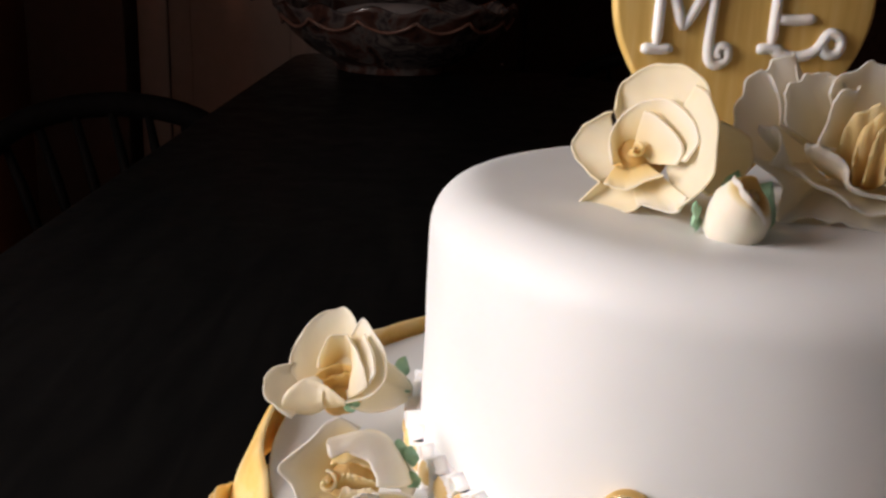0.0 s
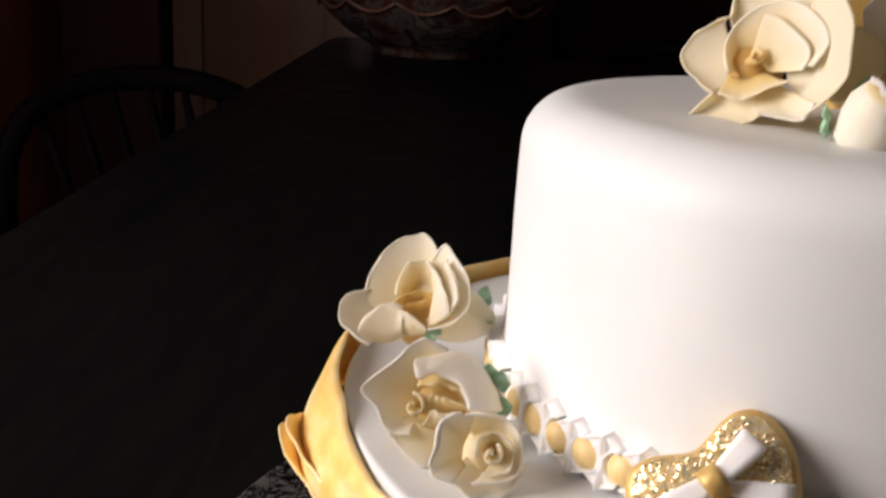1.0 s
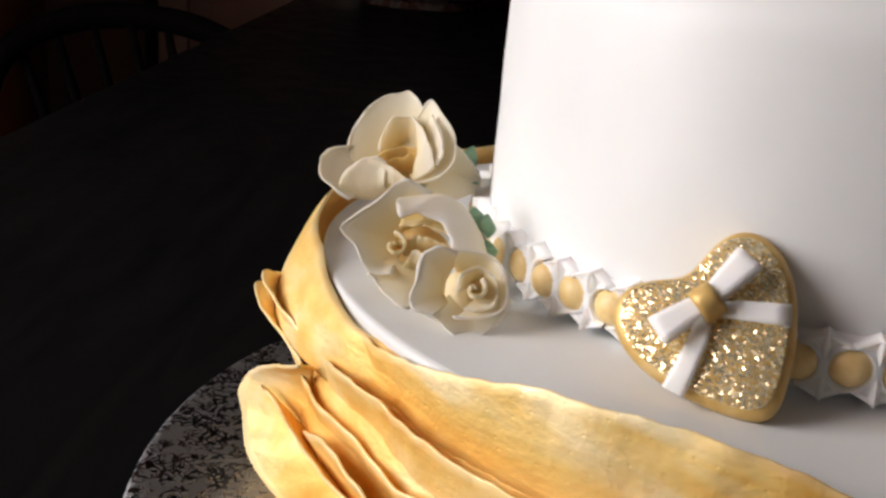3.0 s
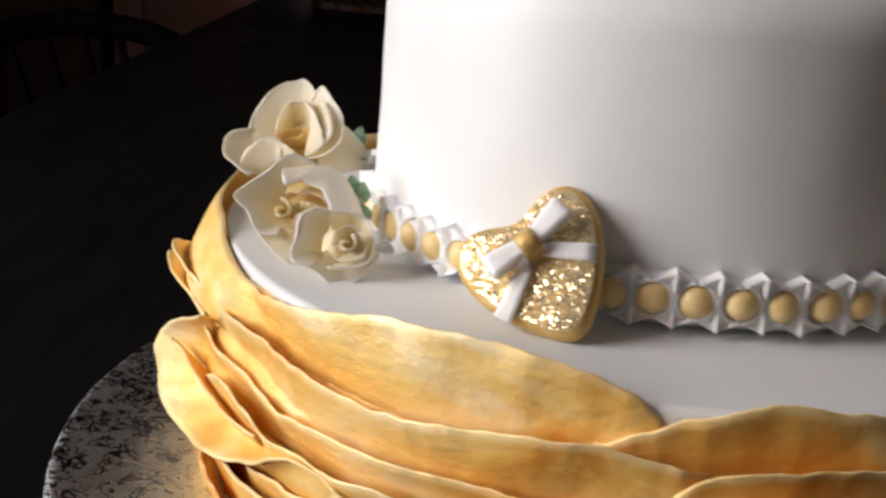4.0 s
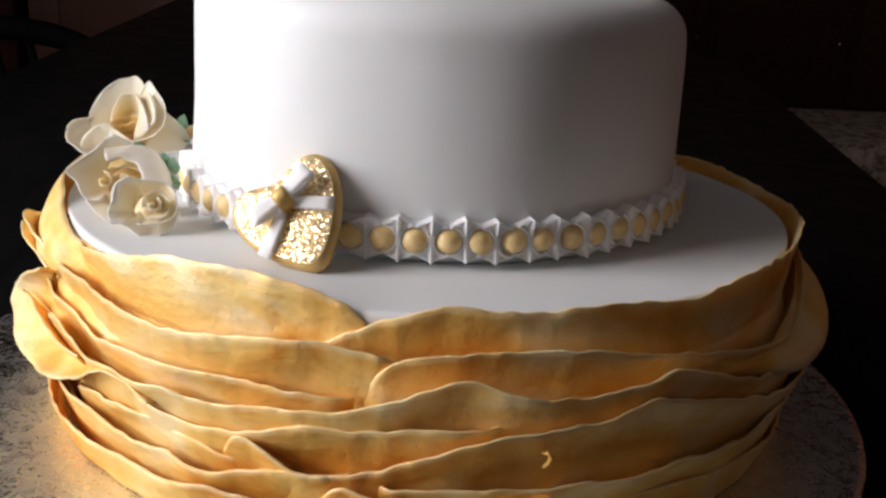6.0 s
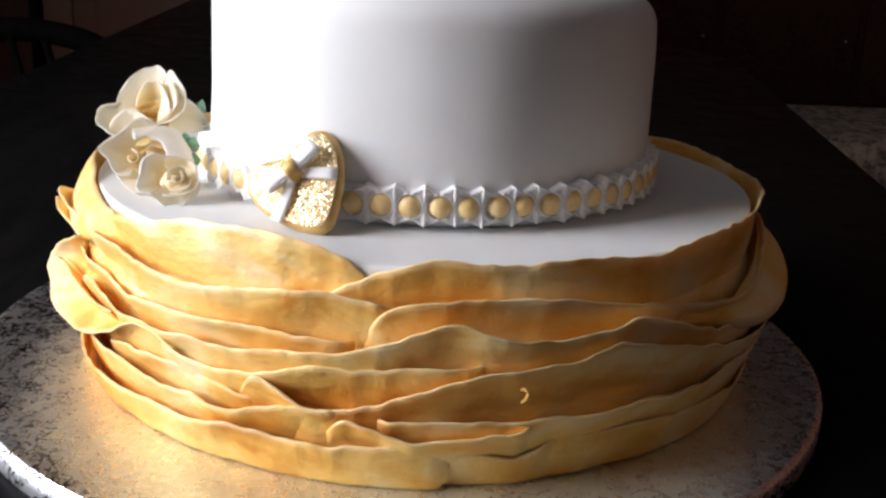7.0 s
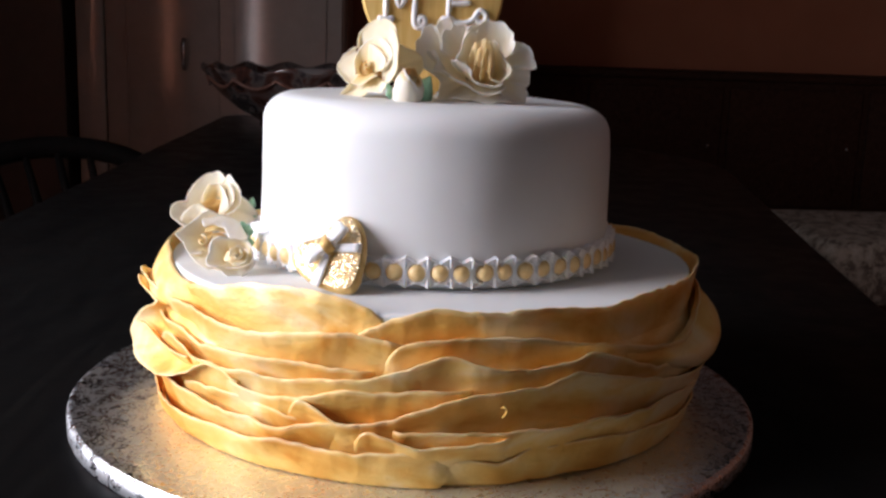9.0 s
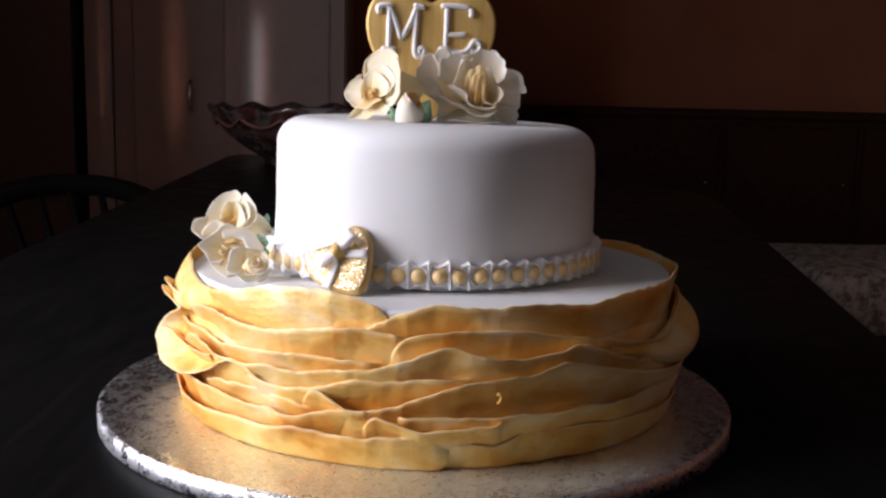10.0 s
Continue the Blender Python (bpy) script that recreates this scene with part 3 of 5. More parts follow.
# top pair of strips, whose lips stand round the white top
ruffle(ruffles, [(-158, 89), (-152, 90.5), (-146, 91), (-138, 94.6), (-128, 101.3), (-122, 102.4), (-115, 102.6), (-107, 100.4), (-102, 96), (-100.5, 90)], 0.1532, 0.030, 0.1520, 0.0010, 1.3)
ruffle(ruffles, [(-106, 82.3), (-102, 88.3), (-98, 93), (-94, 97), (-89, 98.8), (-86, 97.1), (-81, 96.5), (-73, 98), (-66, 96.9), (-57, 95.1), (-52, 97.2), (-46, 99.2), (-37, 98.5, 1), (-27, 99, 2.5), (-20, 102.5, 3.5), (-12, 99.5, 4), (5, 98, 3.5), (22, 100, 2), (45, 98), (70, 100), (98, 97)], 0.1535, 0.030, 0.1515, 0.0012, 7.1)
flap(ruffles, [(-262, 99, 152), (-250, 101.5, 152.5), (-238, 101, 153), (-225, 100, 153.8), (-212, 101.5, 155), (-200, 102.5, 155.8), (-188, 101.5, 156), (-176, 101, 155.4), (-166, 97, 154.2), (-158, 92.5, 153.8), (-150, 91, 152.8), (-143, 92, 150.2), (-137, 93, 147)],
     [(-262, 72, 151.5), (-250, 71, 152), (-238, 71, 153), (-225, 70, 154.5), (-212, 70, 157), (-200, 71, 160), (-188, 72, 166), (-176, 74, 167), (-166, 74, 165), (-158, 72, 159), (-150, 70, 152.5), (-143, 71, 149.5), (-137, 72, 146.5)], 2.6, 24.1)
# second pair
ruffle(ruffles, [(-240, 84), (-215, 88), (-195, 72), (-184, 73, 3), (-178, 79, 7), (-172, 87, 12.5), (-166, 83.5, 8), (-160, 79, 1), (-155, 78.5), (-149, 82), (-143, 81.7), (-133, 78.8), (-128, 78.3), (-122, 79.9), (-115, 83.3), (-106, 86), (-102, 84.6), (-96, 81)], 0.1592, 0.030, 0.1530, 0.0012, 2.2)
ruffle(ruffles, [(-100.5, 66), (-99.6, 72), (-98, 78.9), (-96, 82.4), (-93, 84.5), (-85, 86.4), (-77, 86), (-68, 82.2), (-62, 79.8), (-53, 75), (-47, 72), (-41, 70, 1), (-36, 70, 2), (-31, 73.5, 2), (-25, 80.5, 1), (-17, 86, -1), (-5, 86, -2), (12, 84), (40, 86), (75, 80), (115, 84)], 0.1600, 0.028, 0.1530, 0.0010, 3.4)
# the crease below
ruffle(ruffles, [(-232, 72), (-205, 76), (-190, 66), (-182, 70, 5), (-175, 80, 13), (-168, 77.5, 9.5), (-162, 72, 2), (-157, 68.5), (-148, 69), (-139, 65), (-125, 68), (-114, 69), (-109, 69), (-101, 68)], 0.1608, 0.026, 0.1545, 0.0010, 4.9)
# at one side a strip opens into a cup with a free rim, at the other it swells into a round fold
flap(ruffles, [(-156, 76, 165), (-160, 71, 168.5), (-165, 64, 173), (-168, 57, 175.5), (-168.5, 49.5, 176.5), (-165.5, 43, 175.5), (-159, 39.5, 173), (-151, 40.5, 170.5), (-144, 45.5, 168.5), (-139, 51.5, 167.3), (-134.5, 58.3, 166.6), (-130, 57.6, 166), (-126.5, 53.3, 165)],
     [(-157, 73, 161), (-158, 69, 160), (-158, 65, 159), (-157, 61, 158), (-156, 58, 157), (-154, 56, 156.5), (-151, 54, 156.5), (-147, 53.5, 157), (-143, 54, 158.5), (-139.5, 55, 160), (-135, 54, 160), (-130.5, 50, 159), (-126.5, 48, 158.5)], -2.0, 15.3)
flap(ruffles, [(-54, 71, 157), (-46, 69, 157.5), (-38, 68, 157.5), (-30, 72, 157), (-22, 79, 156.5), (-12, 83, 156.5), (0, 82, 156.5), (12, 80, 156), (26, 78, 156)],
     [(-54, 65, 156.5), (-46, 60, 157), (-38, 53, 158), (-30, 48, 158.5), (-22, 45, 158.5), (-12, 45, 158.5), (0, 48, 158), (12, 55, 157.5), (26, 64, 156.5)], 14.5, 17.7, True)
flap(ruffles, [(-164, 60, 171), (-158, 58.5, 167.5), (-151, 57, 166.5), (-145, 57, 166), (-139.5, 58.5, 166)], [(-163.5, 59, 169), (-157, 53, 160), (-150, 50, 159), (-145, 50.5, 160), (-140, 54, 163)], 0.5, 21.3)
# the long waving strip in the middle
ruffle(ruffles, [(-160, 51, -4), (-155, 58, -1), (-150, 64.5, 2), (-145, 65.5, 2), (-142, 63.5, 2), (-138, 59.5, 1), (-131, 58.8), (-124, 61.3), (-121, 60), (-116, 60.3), (-109, 64.4), (-103, 64.8), (-97, 70.3), (-92, 76.7), (-89, 78.9), (-86, 76.6), (-83, 73.7), (-79, 71.9), (-73, 72.2), (-67, 74.9), (-64, 78), (-58, 72.5), (-47, 62, -1), (-34, 58, -1), (-18, 60, -1), (-5, 62, -1), (30, 66), (60, 60), (95, 66)], 0.1645, 0.028, 0.1560, 0.0012, 5.5)
ruffle(ruffles, [(-135, 53), (-131, 55.5), (-128, 52.5), (-124, 50.2), (-120, 50.2), (-114, 52.6), (-109, 57.1), (-105, 59.9), (-100, 59.5), (-92, 62), (-84, 62)], 0.1634, 0.026, 0.1560, 0.0010, 6.7)
ruffle(ruffles, [(-116.6, 40), (-116, 47.4), (-114, 52.5), (-112, 51.9), (-110, 48.5), (-107, 43.6), (-105, 43), (-98, 47), (-93, 53.7), (-89, 57.2), (-85, 60.6), (-80, 61.6), (-73, 63.3), (-69, 67.5), (-66, 69), (-58, 63.1), (-43, 54), (-28, 50), (-12, 52), (15, 48), (50, 54), (85, 50)], 0.1655, 0.026, 0.1570, 0.0010, 8.3)
# lower strips
ruffle(ruffles, [(-147, 38), (-142, 43), (-137, 45.5), (-131, 46), (-124, 45), (-118, 42.5), (-113, 40)], 0.1612, 0.020, 0.1560, 0.0010, 18.4)
ruffle(ruffles, [(-230, 34), (-200, 36), (-182, 34), (-170, 33), (-158, 37), (-145, 39.5), (-137, 38.9), (-130, 37), (-124, 37.7), (-120, 35.5), (-117, 35.9), (-114, 39.6), (-108, 43.6), (-101, 43)], 0.1648, 0.024, 0.1560, 0.0010, 9.9)
ruffle(ruffles, [(-99, 41), (-89, 42.2), (-81, 41.3), (-76, 42.9), (-69, 41.8), (-63, 44.3), (-55, 41.8), (-46, 43.5), (-39, 43, -1), (-28, 41, -1.5), (0, 43, -1), (30, 38), (60, 43), (95, 40)], 0.1652, 0.022, 0.1560, 0.0010, 10.4)
ruffle(ruffles, [(-104.6, 30), (-104, 35.7), (-103, 40), (-101, 41.6), (-98, 39), (-95, 36.5), (-93, 34.6), (-85, 37.2), (-77, 39)], 0.1668, 0.018, 0.1570, 0.0008, 11.6)
ruffle(ruffles, [(-240, 24), (-210, 22), (-180, 23), (-160, 23), (-143, 25), (-132, 27.6), (-125, 27.2), (-118, 30.3), (-112, 28.9), (-105, 28.5), (-95, 30.9), (-88, 32)], 0.1640, 0.022, 0.1580, 0.0009, 12.8)
ruffle(ruffles, [(-104.5, 14), (-103, 18.3), (-101, 22.6), (-95, 26), (-89, 27.7), (-82, 25.7), (-80, 23.2), (-76, 27.1), (-74, 32), (-71, 30.6), (-65, 32.1), (-54, 30), (-34, 26), (-15, 24), (20, 27), (60, 23), (100, 26)], 0.1600, 0.019, 0.1540, 0.0009, 13.1)
# a stray curl of paste stuck on the front
curl = part("paste_crumb", tube(bmesh.new(), [(0.0285, -0.1610, 0.0535), (0.0300, -0.1625, 0.0545), (0.0312, -0.1626, 0.0528), (0.0306, -0.1622, 0.0505), (0.0290, -0.1620, 0.0490)], [0.0004, 0.0008, 0.0009, 0.0008, 0.0005], 8), GOLD, ruffles, "small pale curl of fondant")
# strips on the side away from the camera
for k, (z, r) in enumerate(((80, 0.159), (64, 0.163), (46, 0.165), (28, 0.162), (16, 0.157))):
    ruffle(ruffles, [(88 + 3 * k + 10 * j, z + 4 * math.sin(j * 1.3 + k)) for j in range(6)], r, 0.024 if z > 20 else 0.006, r - 0.004, 0.001, 20.0 + k)


# ---- bead border ----
def moulding_mesh():
    """The pressed motif between two beads: an upright rib with a pointed hood over and under, arms down to the next motif and a socket round each bead."""
    P = math.pi * (UP_R + 0.004) / 58 * 1000
    nx, ny = 29, 37

    def crest(d, w, h):
        return h * max(0.0, 1 - abs(d) / w)

    verts, faces = [], []
    for i in range(nx):
        x = P * (-1 + 2 * i / (nx - 1))
        ax = abs(x)
        top = 8.3 - 3.0 * (ax / P) ** 0.9
        for j in range(ny):
            v = -1 + 2 * j / (ny - 1)
            y = v * top
            ay = abs(y)
            socket = math.hypot(ax - P, y)
            arm = (ay - (7.6 - 2.7 * ax / P)) * 0.9
            vein = ay - 5.9 + 0.12 * ax
            out = max(2.0 if socket > 4.6 else 0.6, crest(x, 1.5, 3.8 + 1.0 * min(1.0, ay / 6)), crest(arm, 1.6, 3.8), crest(socket - 5.1, 1.1, 4.2), crest(vein, 0.6, 3.6 - 0.35 * ax))
            if abs(v) > 0.999:
                out = -1.0
            verts.append((out * 0.001, x * 0.001, y * 0.001))
    for i in range(nx - 1):
        for j in range(ny - 1):
            p = i * ny + j
            faces.append((p, p + ny, p + ny + 1, p + 1))
    return mesh_from("moulding", verts, faces, ICING)


def bead_border():
    b = thing("bead_border", pose(0, 0, LOW_Z), "white moulded fondant border set with gold beads round the upper tier", "border")
    part("backing", lathe(bmesh.new(), [(UP_R - 0.0006, 0.0030), (UP_R + 0.0010, 0.0040), (UP_R + 0.0016, 0.0070), (UP_R + 0.0016, 0.0130), (UP_R + 0.0010, 0.0156), (UP_R - 0.0006, 0.0166)], 116), ICING, b)
    beads = []
    for seed in range(5):
        bm = bmesh.new()
        bmesh.ops.create_uvsphere(bm, u_segments=18, v_segments=12, radius=0.0046)
        for v in bm.verts:
            v.co *= 1 + 0.05 * noise.noise(v.co * 260 + Vector((seed * 7.0, 0, 0)))
        bmesh.ops.scale(bm, vec=(0.72, 1.0, 1.0), verts=bm.verts)
        me = bpy.data.meshes.new("bead")
        bm.to_mesh(me)
        bm.free()
        me.materials.append(BEAD)
        me.polygons.foreach_set("use_smooth", [True] * len(me.polygons))
        beads.append(me)
    motif, n = moulding_mesh(), 58
    for k in range(n):
        a = -96.3 + 360.0 * k / n + 0.35 * math.sin(k * 2.7)
        z = 0.0100 + 0.0010 * math.cos(radians(a)) + 0.0003 * math.sin(k * 2.1)
        ob = part("bead", beads[k * 3 % 5], None, b)
        ob.matrix_basis = pose(0, 0, z, 0, 0, a) @ pose(UP_R + 0.0028, 0, 0, 40 * k)
        ob = part("moulding", motif, None, b)
        ob.matrix_basis = pose(0, 0, z + 0.0001, 0, 0, a + 180.0 / n) @ pose(UP_R + 0.0009, 0, 0, 2.5 * math.sin(k * 1.7))
    return b


bead_border()


# ---- heart biscuit with bow ----
def heart_outline(n=72, size=1.0, soft=9):
    """A rounded heart about one unit wide, its tip down at (0, -0.5)."""
    pts = []
    for k in range(n):
        t = 2 * math.pi * k / n
        x = 16 * math.copysign(abs(math.sin(t)) ** 2.1, math.sin(t))
        y = 13 * math.cos(t) - 5 * math.cos(2 * t) - 2 * math.cos(3 * t) - math.cos(4 * t)
        pts.append(Vector((x / 33, (y + 1.6) / 30)) * size)
    # soften the tip and notch
    for _ in range(soft):
        pts = [(pts[k - 1] + 2 * pts[k] + pts[(k + 1) % n]) / 4 for k in range(n)]
    grow = size / (max(p.x for p in pts) - min(p.x for p in pts))
    return [p * grow for p in pts]


def heart_slab(pts, thick, edge, z0=0.0):
    """A slab of that outline with a pillowed edge; face up at z0 + thick."""
    bm = bmesh.new()
    cen = sum(pts, Vector((0, 0))) / len(pts)

    def ring(shrink, z):
        return [(*(cen + (p - cen) * (1 - shrink)), z0 + z) for p in pts]

    w = max((p - cen).length for p in pts)
    rings = [ring(edge / w, 0), ring(edge * 0.3 / w, edge * 0.3), ring(0, edge)]
    rings += [ring(edge * (1 - math.cos(a)) / w, thick - edge + edge * math.sin(a)) for a in [math.pi / 2 * k / 5 for k in range(6)]]
    rings += [ring(0.45, thick + 0.0002), ring(0.8, thick + 0.0003)]
    rings_mesh(bm, rings, True, (True, True))
    return bm


def ribbon(path, widths, thick, across=None):
    """A flat band along a path; widths across, with thickness."""
    bm = bmesh.new()
    path = [Vector(p) for p in path]
    rings = []
    for k, p in enumerate(path):
        d = (path[min(k + 1, len(path) - 1)] - path[max(k - 1, 0)]).normalized()
        side = Vector(across) if across else d.cross(Vector((0, 0, 1))).normalized()
        up = side.cross(d).normalized()
        w = widths[k] / 2
        rings.append([p + side * w * a + up * thick * b for a, b in ((-1, -0.3), (-0.95, 0.45), (-0.5, 0.6), (0, 0.5), (0.5, 0.6), (0.95, 0.45), (1, -0.3), (0, -0.5))])
    rings_mesh(bm, rings, True, (True, True))
    return bm


def heart_biscuit():
    # local frame: x across, y up the heart's face, z outwards
    az, lean = -112.0, 31.0
    out = Vector((math.cos(radians(az)), math.sin(radians(az)), 0))
    across = Vector((0, 0, 1)).cross(out).normalized()
    upd = Vector((0, 0, 1)) * math.cos(radians(lean)) - out * math.sin(radians(lean))
    nrm = across.cross(upd)
    base = Vector((-0.0515, -0.0997, 0.1078))
    m = Matrix((across, upd, nrm)).transposed().to_4x4()
    m.translation = base
    h = thing("heart_biscuit", m, "gold glitter heart biscuit with white ribbon bow leaning on the cake", "biscuit")
    turn = Matrix.Rotation(radians(41), 2)
    outline = [turn @ p for p in heart_outline(72, 0.0405, 46)]
    part("biscuit", heart_slab(outline, 0.0070, 0.0033), GOLD_PAINT, h)
    mid = sum(outline, Vector((0, 0))) / len(outline)
    inner = [mid + (p - mid) * (0.905 + 0.014 * noise.noise((p.x * 900, p.y * 900, 2.0))) for p in outline]
    part("glitter_face", heart_slab(inner, 0.0009, 0.0004, 0.0064), GLITTER, h, "sparkling gold glitter face")
    z = 0.0084
    kx, ky = -0.0030, 0.0045
    bow = part("bow", lathe(bmesh.new(), [(0.0, -0.0012), (0.0022, -0.001), (0.003, 0.0006), (0.0022, 0.0022), (0.0, 0.0026)], 16), ICING, h)
    bow.matrix_basis = pose(kx, ky, z, 0, 0, 18)
    # two loops, each folding over at its end and coming back above
    for ang, ln in ((40, 0.0130), (208, 0.0122)):
        c, s = math.cos(radians(ang)), math.sin(radians(ang))
        path, ws = [], []
        for k in range(21):
            t = k / 20
            r = ln * (1 - abs(2 * t - 1) ** 2.4)
            hgt = 0.0002 + 0.0050 * t * t * (3 - 2 * t) + 0.0010 * math.sin(math.pi * t) - 0.0012 * max(0.0, t - 0.7) / 0.3
            path.append((r * c, r * s, hgt))
            ws.append(0.0040 + 0.0030 * math.sin(math.pi * t) ** 0.7)
        part("loop", ribbon(path, ws, 0.0009, (-s, c, 0.0)), ICING, bow)
    # two tails
    for pts in ([(0.001, -0.001, 0.0), (0.007, -0.0022, 0.0008), (0.0135, -0.0034, 0.0002), (0.0170, -0.0040, -0.0004)], [(-0.0005, -0.002, 0.0), (-0.0026, -0.0075, 0.0008), (-0.0062, -0.014, 0.0002), (-0.0092, -0.0185, -0.0006)]):
        part("tail", ribbon(pts, [0.0032, 0.0044, 0.0048, 0.0052], 0.0010), ICING, bow)
    # a flat band wound once over the middle
    kn = bmesh.new()
    rings = []
    for k in range(13):
        a = math.pi * k / 12
        c = Vector((0.50 * 0.0040 * math.cos(a), -0.87 * 0.0040 * math.cos(a), 0.0066 * math.sin(a) ** 0.6 - 0.0006))
        rings.append([c + Vector((0.87 * w, 0.50 * w, up * math.sin(a) ** 0.5)) for w, up in ((-0.0026, -0.0008), (-0.0025, 0.0002), (-0.0012, 0.0006), (0.0012, 0.0006), (0.0025, 0.0002), (0.0026, -0.0008))])
    rings_mesh(kn, rings, True, (True, True))
    part("knot", kn, GOLD_PAINT, bow, "gold painted knot")
    return h


heart_biscuit()


# ---- sugar roses ----
def wrap_petal(parent, p0, p1, ra, rb, h, flare, heart, point=0.0, tip=0.55, seed=0.0, mat=None):
    """A petal wound about the rose's z axis from bearing p0 to p1, its reach going from ra to rb, leaning out by flare at the rim."""
    nu, nv = 25, 12
    verts, faces, hearts = [], [], []
    for j in range(nv):
        v = j / (nv - 1)
        for i in range(nu):
            u = i / (nu - 1)
            arch = max(0.0, math.sin(math.pi * (0.04 + 0.92 * u))) ** 0.33
            turn = max(0.0, v - 0.72) / 0.28
            peak = max(0.0, 1 - abs(u - tip) / 0.22) ** 1.4
            a = radians(p0 + (p1 - p0) * (u + 0.05 * v * noise.noise((u * 2, seed, 2.0))))
            r = (ra + (rb - ra) * u) * (0.62 + 0.38 * v ** 0.7) + flare * v ** 1.7 * arch + 0.7 * point * peak * v ** 4
            r += (0.0007 + 0.12 * flare) * v ** 1.4 * noise.noise((u * 3.4, v * 1.2, seed)) + turn * turn * (0.0005 + 0.0012 * noise.noise((u * 3.3, seed, 5.0)))
            r += 0.0003 * noise.noise((u * 9.0, v * 5.0, seed))
            z = h * v * (0.35 + 0.65 * arch) - 0.35 * flare * v ** 5 * arch + point * peak * v ** 3 + (0.0008 + 0.06 * flare) * v * noise.noise((u * 4.6, seed, 8.0))
            verts.append((r * math.cos(a), r * math.sin(a), z))
            hearts.append(max(0.0, min(1.0, heart * (2.0 - 1.8 * v))))
    for j in range(nv - 1):
        for i in range(nu - 1):
            p = j * nu + i
            faces.append((p, p + 1, p + nu + 1, p + nu))
    me = mesh_from("petal", verts, faces, mat or PETAL)
    me.attributes.new("heart", "FLOAT", "POINT").data.foreach_set("value", hearts)
    ob = part("petal", me, None, parent)
    mod = ob.modifiers.new("thickness", "SOLIDIFY")
    mod.thickness, mod.offset = 0.00045, 0.0
    return ob


def rolled_centre(parent, radius, h, turns=1.8, mat=None, lift=0.0, heart=0.95):
    """The rolled heart of a rose: a strip wound into a spiral."""
    nu, nv = 46, 6
    verts, faces, hearts = [], [], []
    for j in range(nv):
        v = j / (nv - 1)
        for i in range(nu):
            t = i / (nu - 1)
            a = 2 * math.pi * turns * t
            r = radius * (0.22 + 0.78 * t) * (0.75 + 0.35 * v * t)
            verts.append((r * math.cos(a), r * math.sin(a), lift + h * v * (1.0 - 0.18 * t) + 0.0003 * math.sin(3 * a)))
            hearts.append(heart * (1.0 - 0.5 * t * v))
    for j in range(nv - 1):
        for i in range(nu - 1):
            p = j * nu + i
            faces.append((p, p + 1, p + nu + 1, p + nu))
    me = mesh_from("centre", verts, faces, mat or PETAL)
    me.attributes.new("heart", "FLOAT", "POINT").data.foreach_set("value", hearts)
    ob = part("centre", me, None, parent)
    mod = ob.modifiers.new("thickness", "SOLIDIFY")
    mod.thickness = 0.0009
    return ob


def loft_petal(parent, rim, root, swell, roll, heart, seed, mat=None, frill=0.6):
    """A petal of rolled sugar paste from its free rim to its root, both in mm about the rose's heart (x across, y up, z out);
    it swells away from the heart by swell and its rim rolls over by roll. heart: how golden it is at the rim and at the root."""
    nu, nv = 31, 13

    def even(pts):
        run = run_through(pts, 6)
        at = np.linspace(0, len(run) - 1, nu)
        return [Vector([np.interp(u, range(len(run)), [p[k] for p in run]) for k in range(3)]) for u in at]

    verts, faces, hearts = [], [], []
    middle = Vector((0, 0, -3))
    for i, (a, b) in enumerate(zip(even(rim), even(root))):
        u = i / (nu - 1)
        away = (a.lerp(b, 0.35) - middle).normalized()
        for j in range(nv):
            v = (j / (nv - 1)) ** 1.3
            p = a.lerp(b, v) + away * swell * math.sin(math.pi * v) ** 0.85
            # the rim turns outwards and back over itself
            turn = max(0.0, 1 - v / 0.3) * math.pi * 0.8
            amount = roll * (0.75 + 0.9 * noise.noise((u * 3.0, seed, parent.location.x * 50)))
            p += (away * math.sin(turn) + (b - a).normalized() * 0.8 * (1 - math.cos(turn))) * amount
            p += away * (0.7 * noise.noise((u * 2.4, v * 1.6, seed + 3.0)) + 0.16 * noise.noise((u * 9.0, v * 4.0, seed)))
            p += (a - b).normalized() * frill * (1 - v) ** 2 * (noise.noise((u * 6.0, seed, 8.0)) + 0.5 * noise.noise((u * 14.0, seed, 2.0)))
            p += away * 0.8 * frill * (1 - v) ** 2 * noise.noise((u * 7.0, seed, 5.0))
            verts.append(p * 0.001)
            hearts.append(max(0.0, min(1.0, heart[0] + (heart[1] - heart[0]) * v ** 1.3)))
    for i in range(nu - 1):
        for j in range(nv - 1):
            p = i * nv + j
            faces.append((p, p + 1, p + nv + 1, p + nv))
    me = mesh_from("petal", verts, faces, mat or PETAL)
    me.attributes.new("heart", "FLOAT", "POINT").data.foreach_set("value", hearts)
    ob = part("petal", me, None, parent)
    mod = ob.modifiers.new("thickness", "SOLIDIFY")
    mod.thickness, mod.offset = 0.0006, 0.0
    return ob


def rose_core(parent, at, r, heart, mat=None):
    """The lump of paste that the petals are stuck to."""
    bm = bmesh.new()
    bmesh.ops.create_uvsphere(bm, u_segments=24, v_segments=14, radius=r * 0.001)
    for v in bm.verts:
        v.co *= 1 + 0.12 * noise.noise(v.co * 300)
        v.co.z *= 0.75
    ob = part("receptacle", bm, mat or PETAL, parent)
    ob.location = Vector(at) * 0.001
    ob.data.attributes.new("heart", "FLOAT", "POINT").data.foreach_set("value", [heart] * len(ob.data.vertices))
    return ob


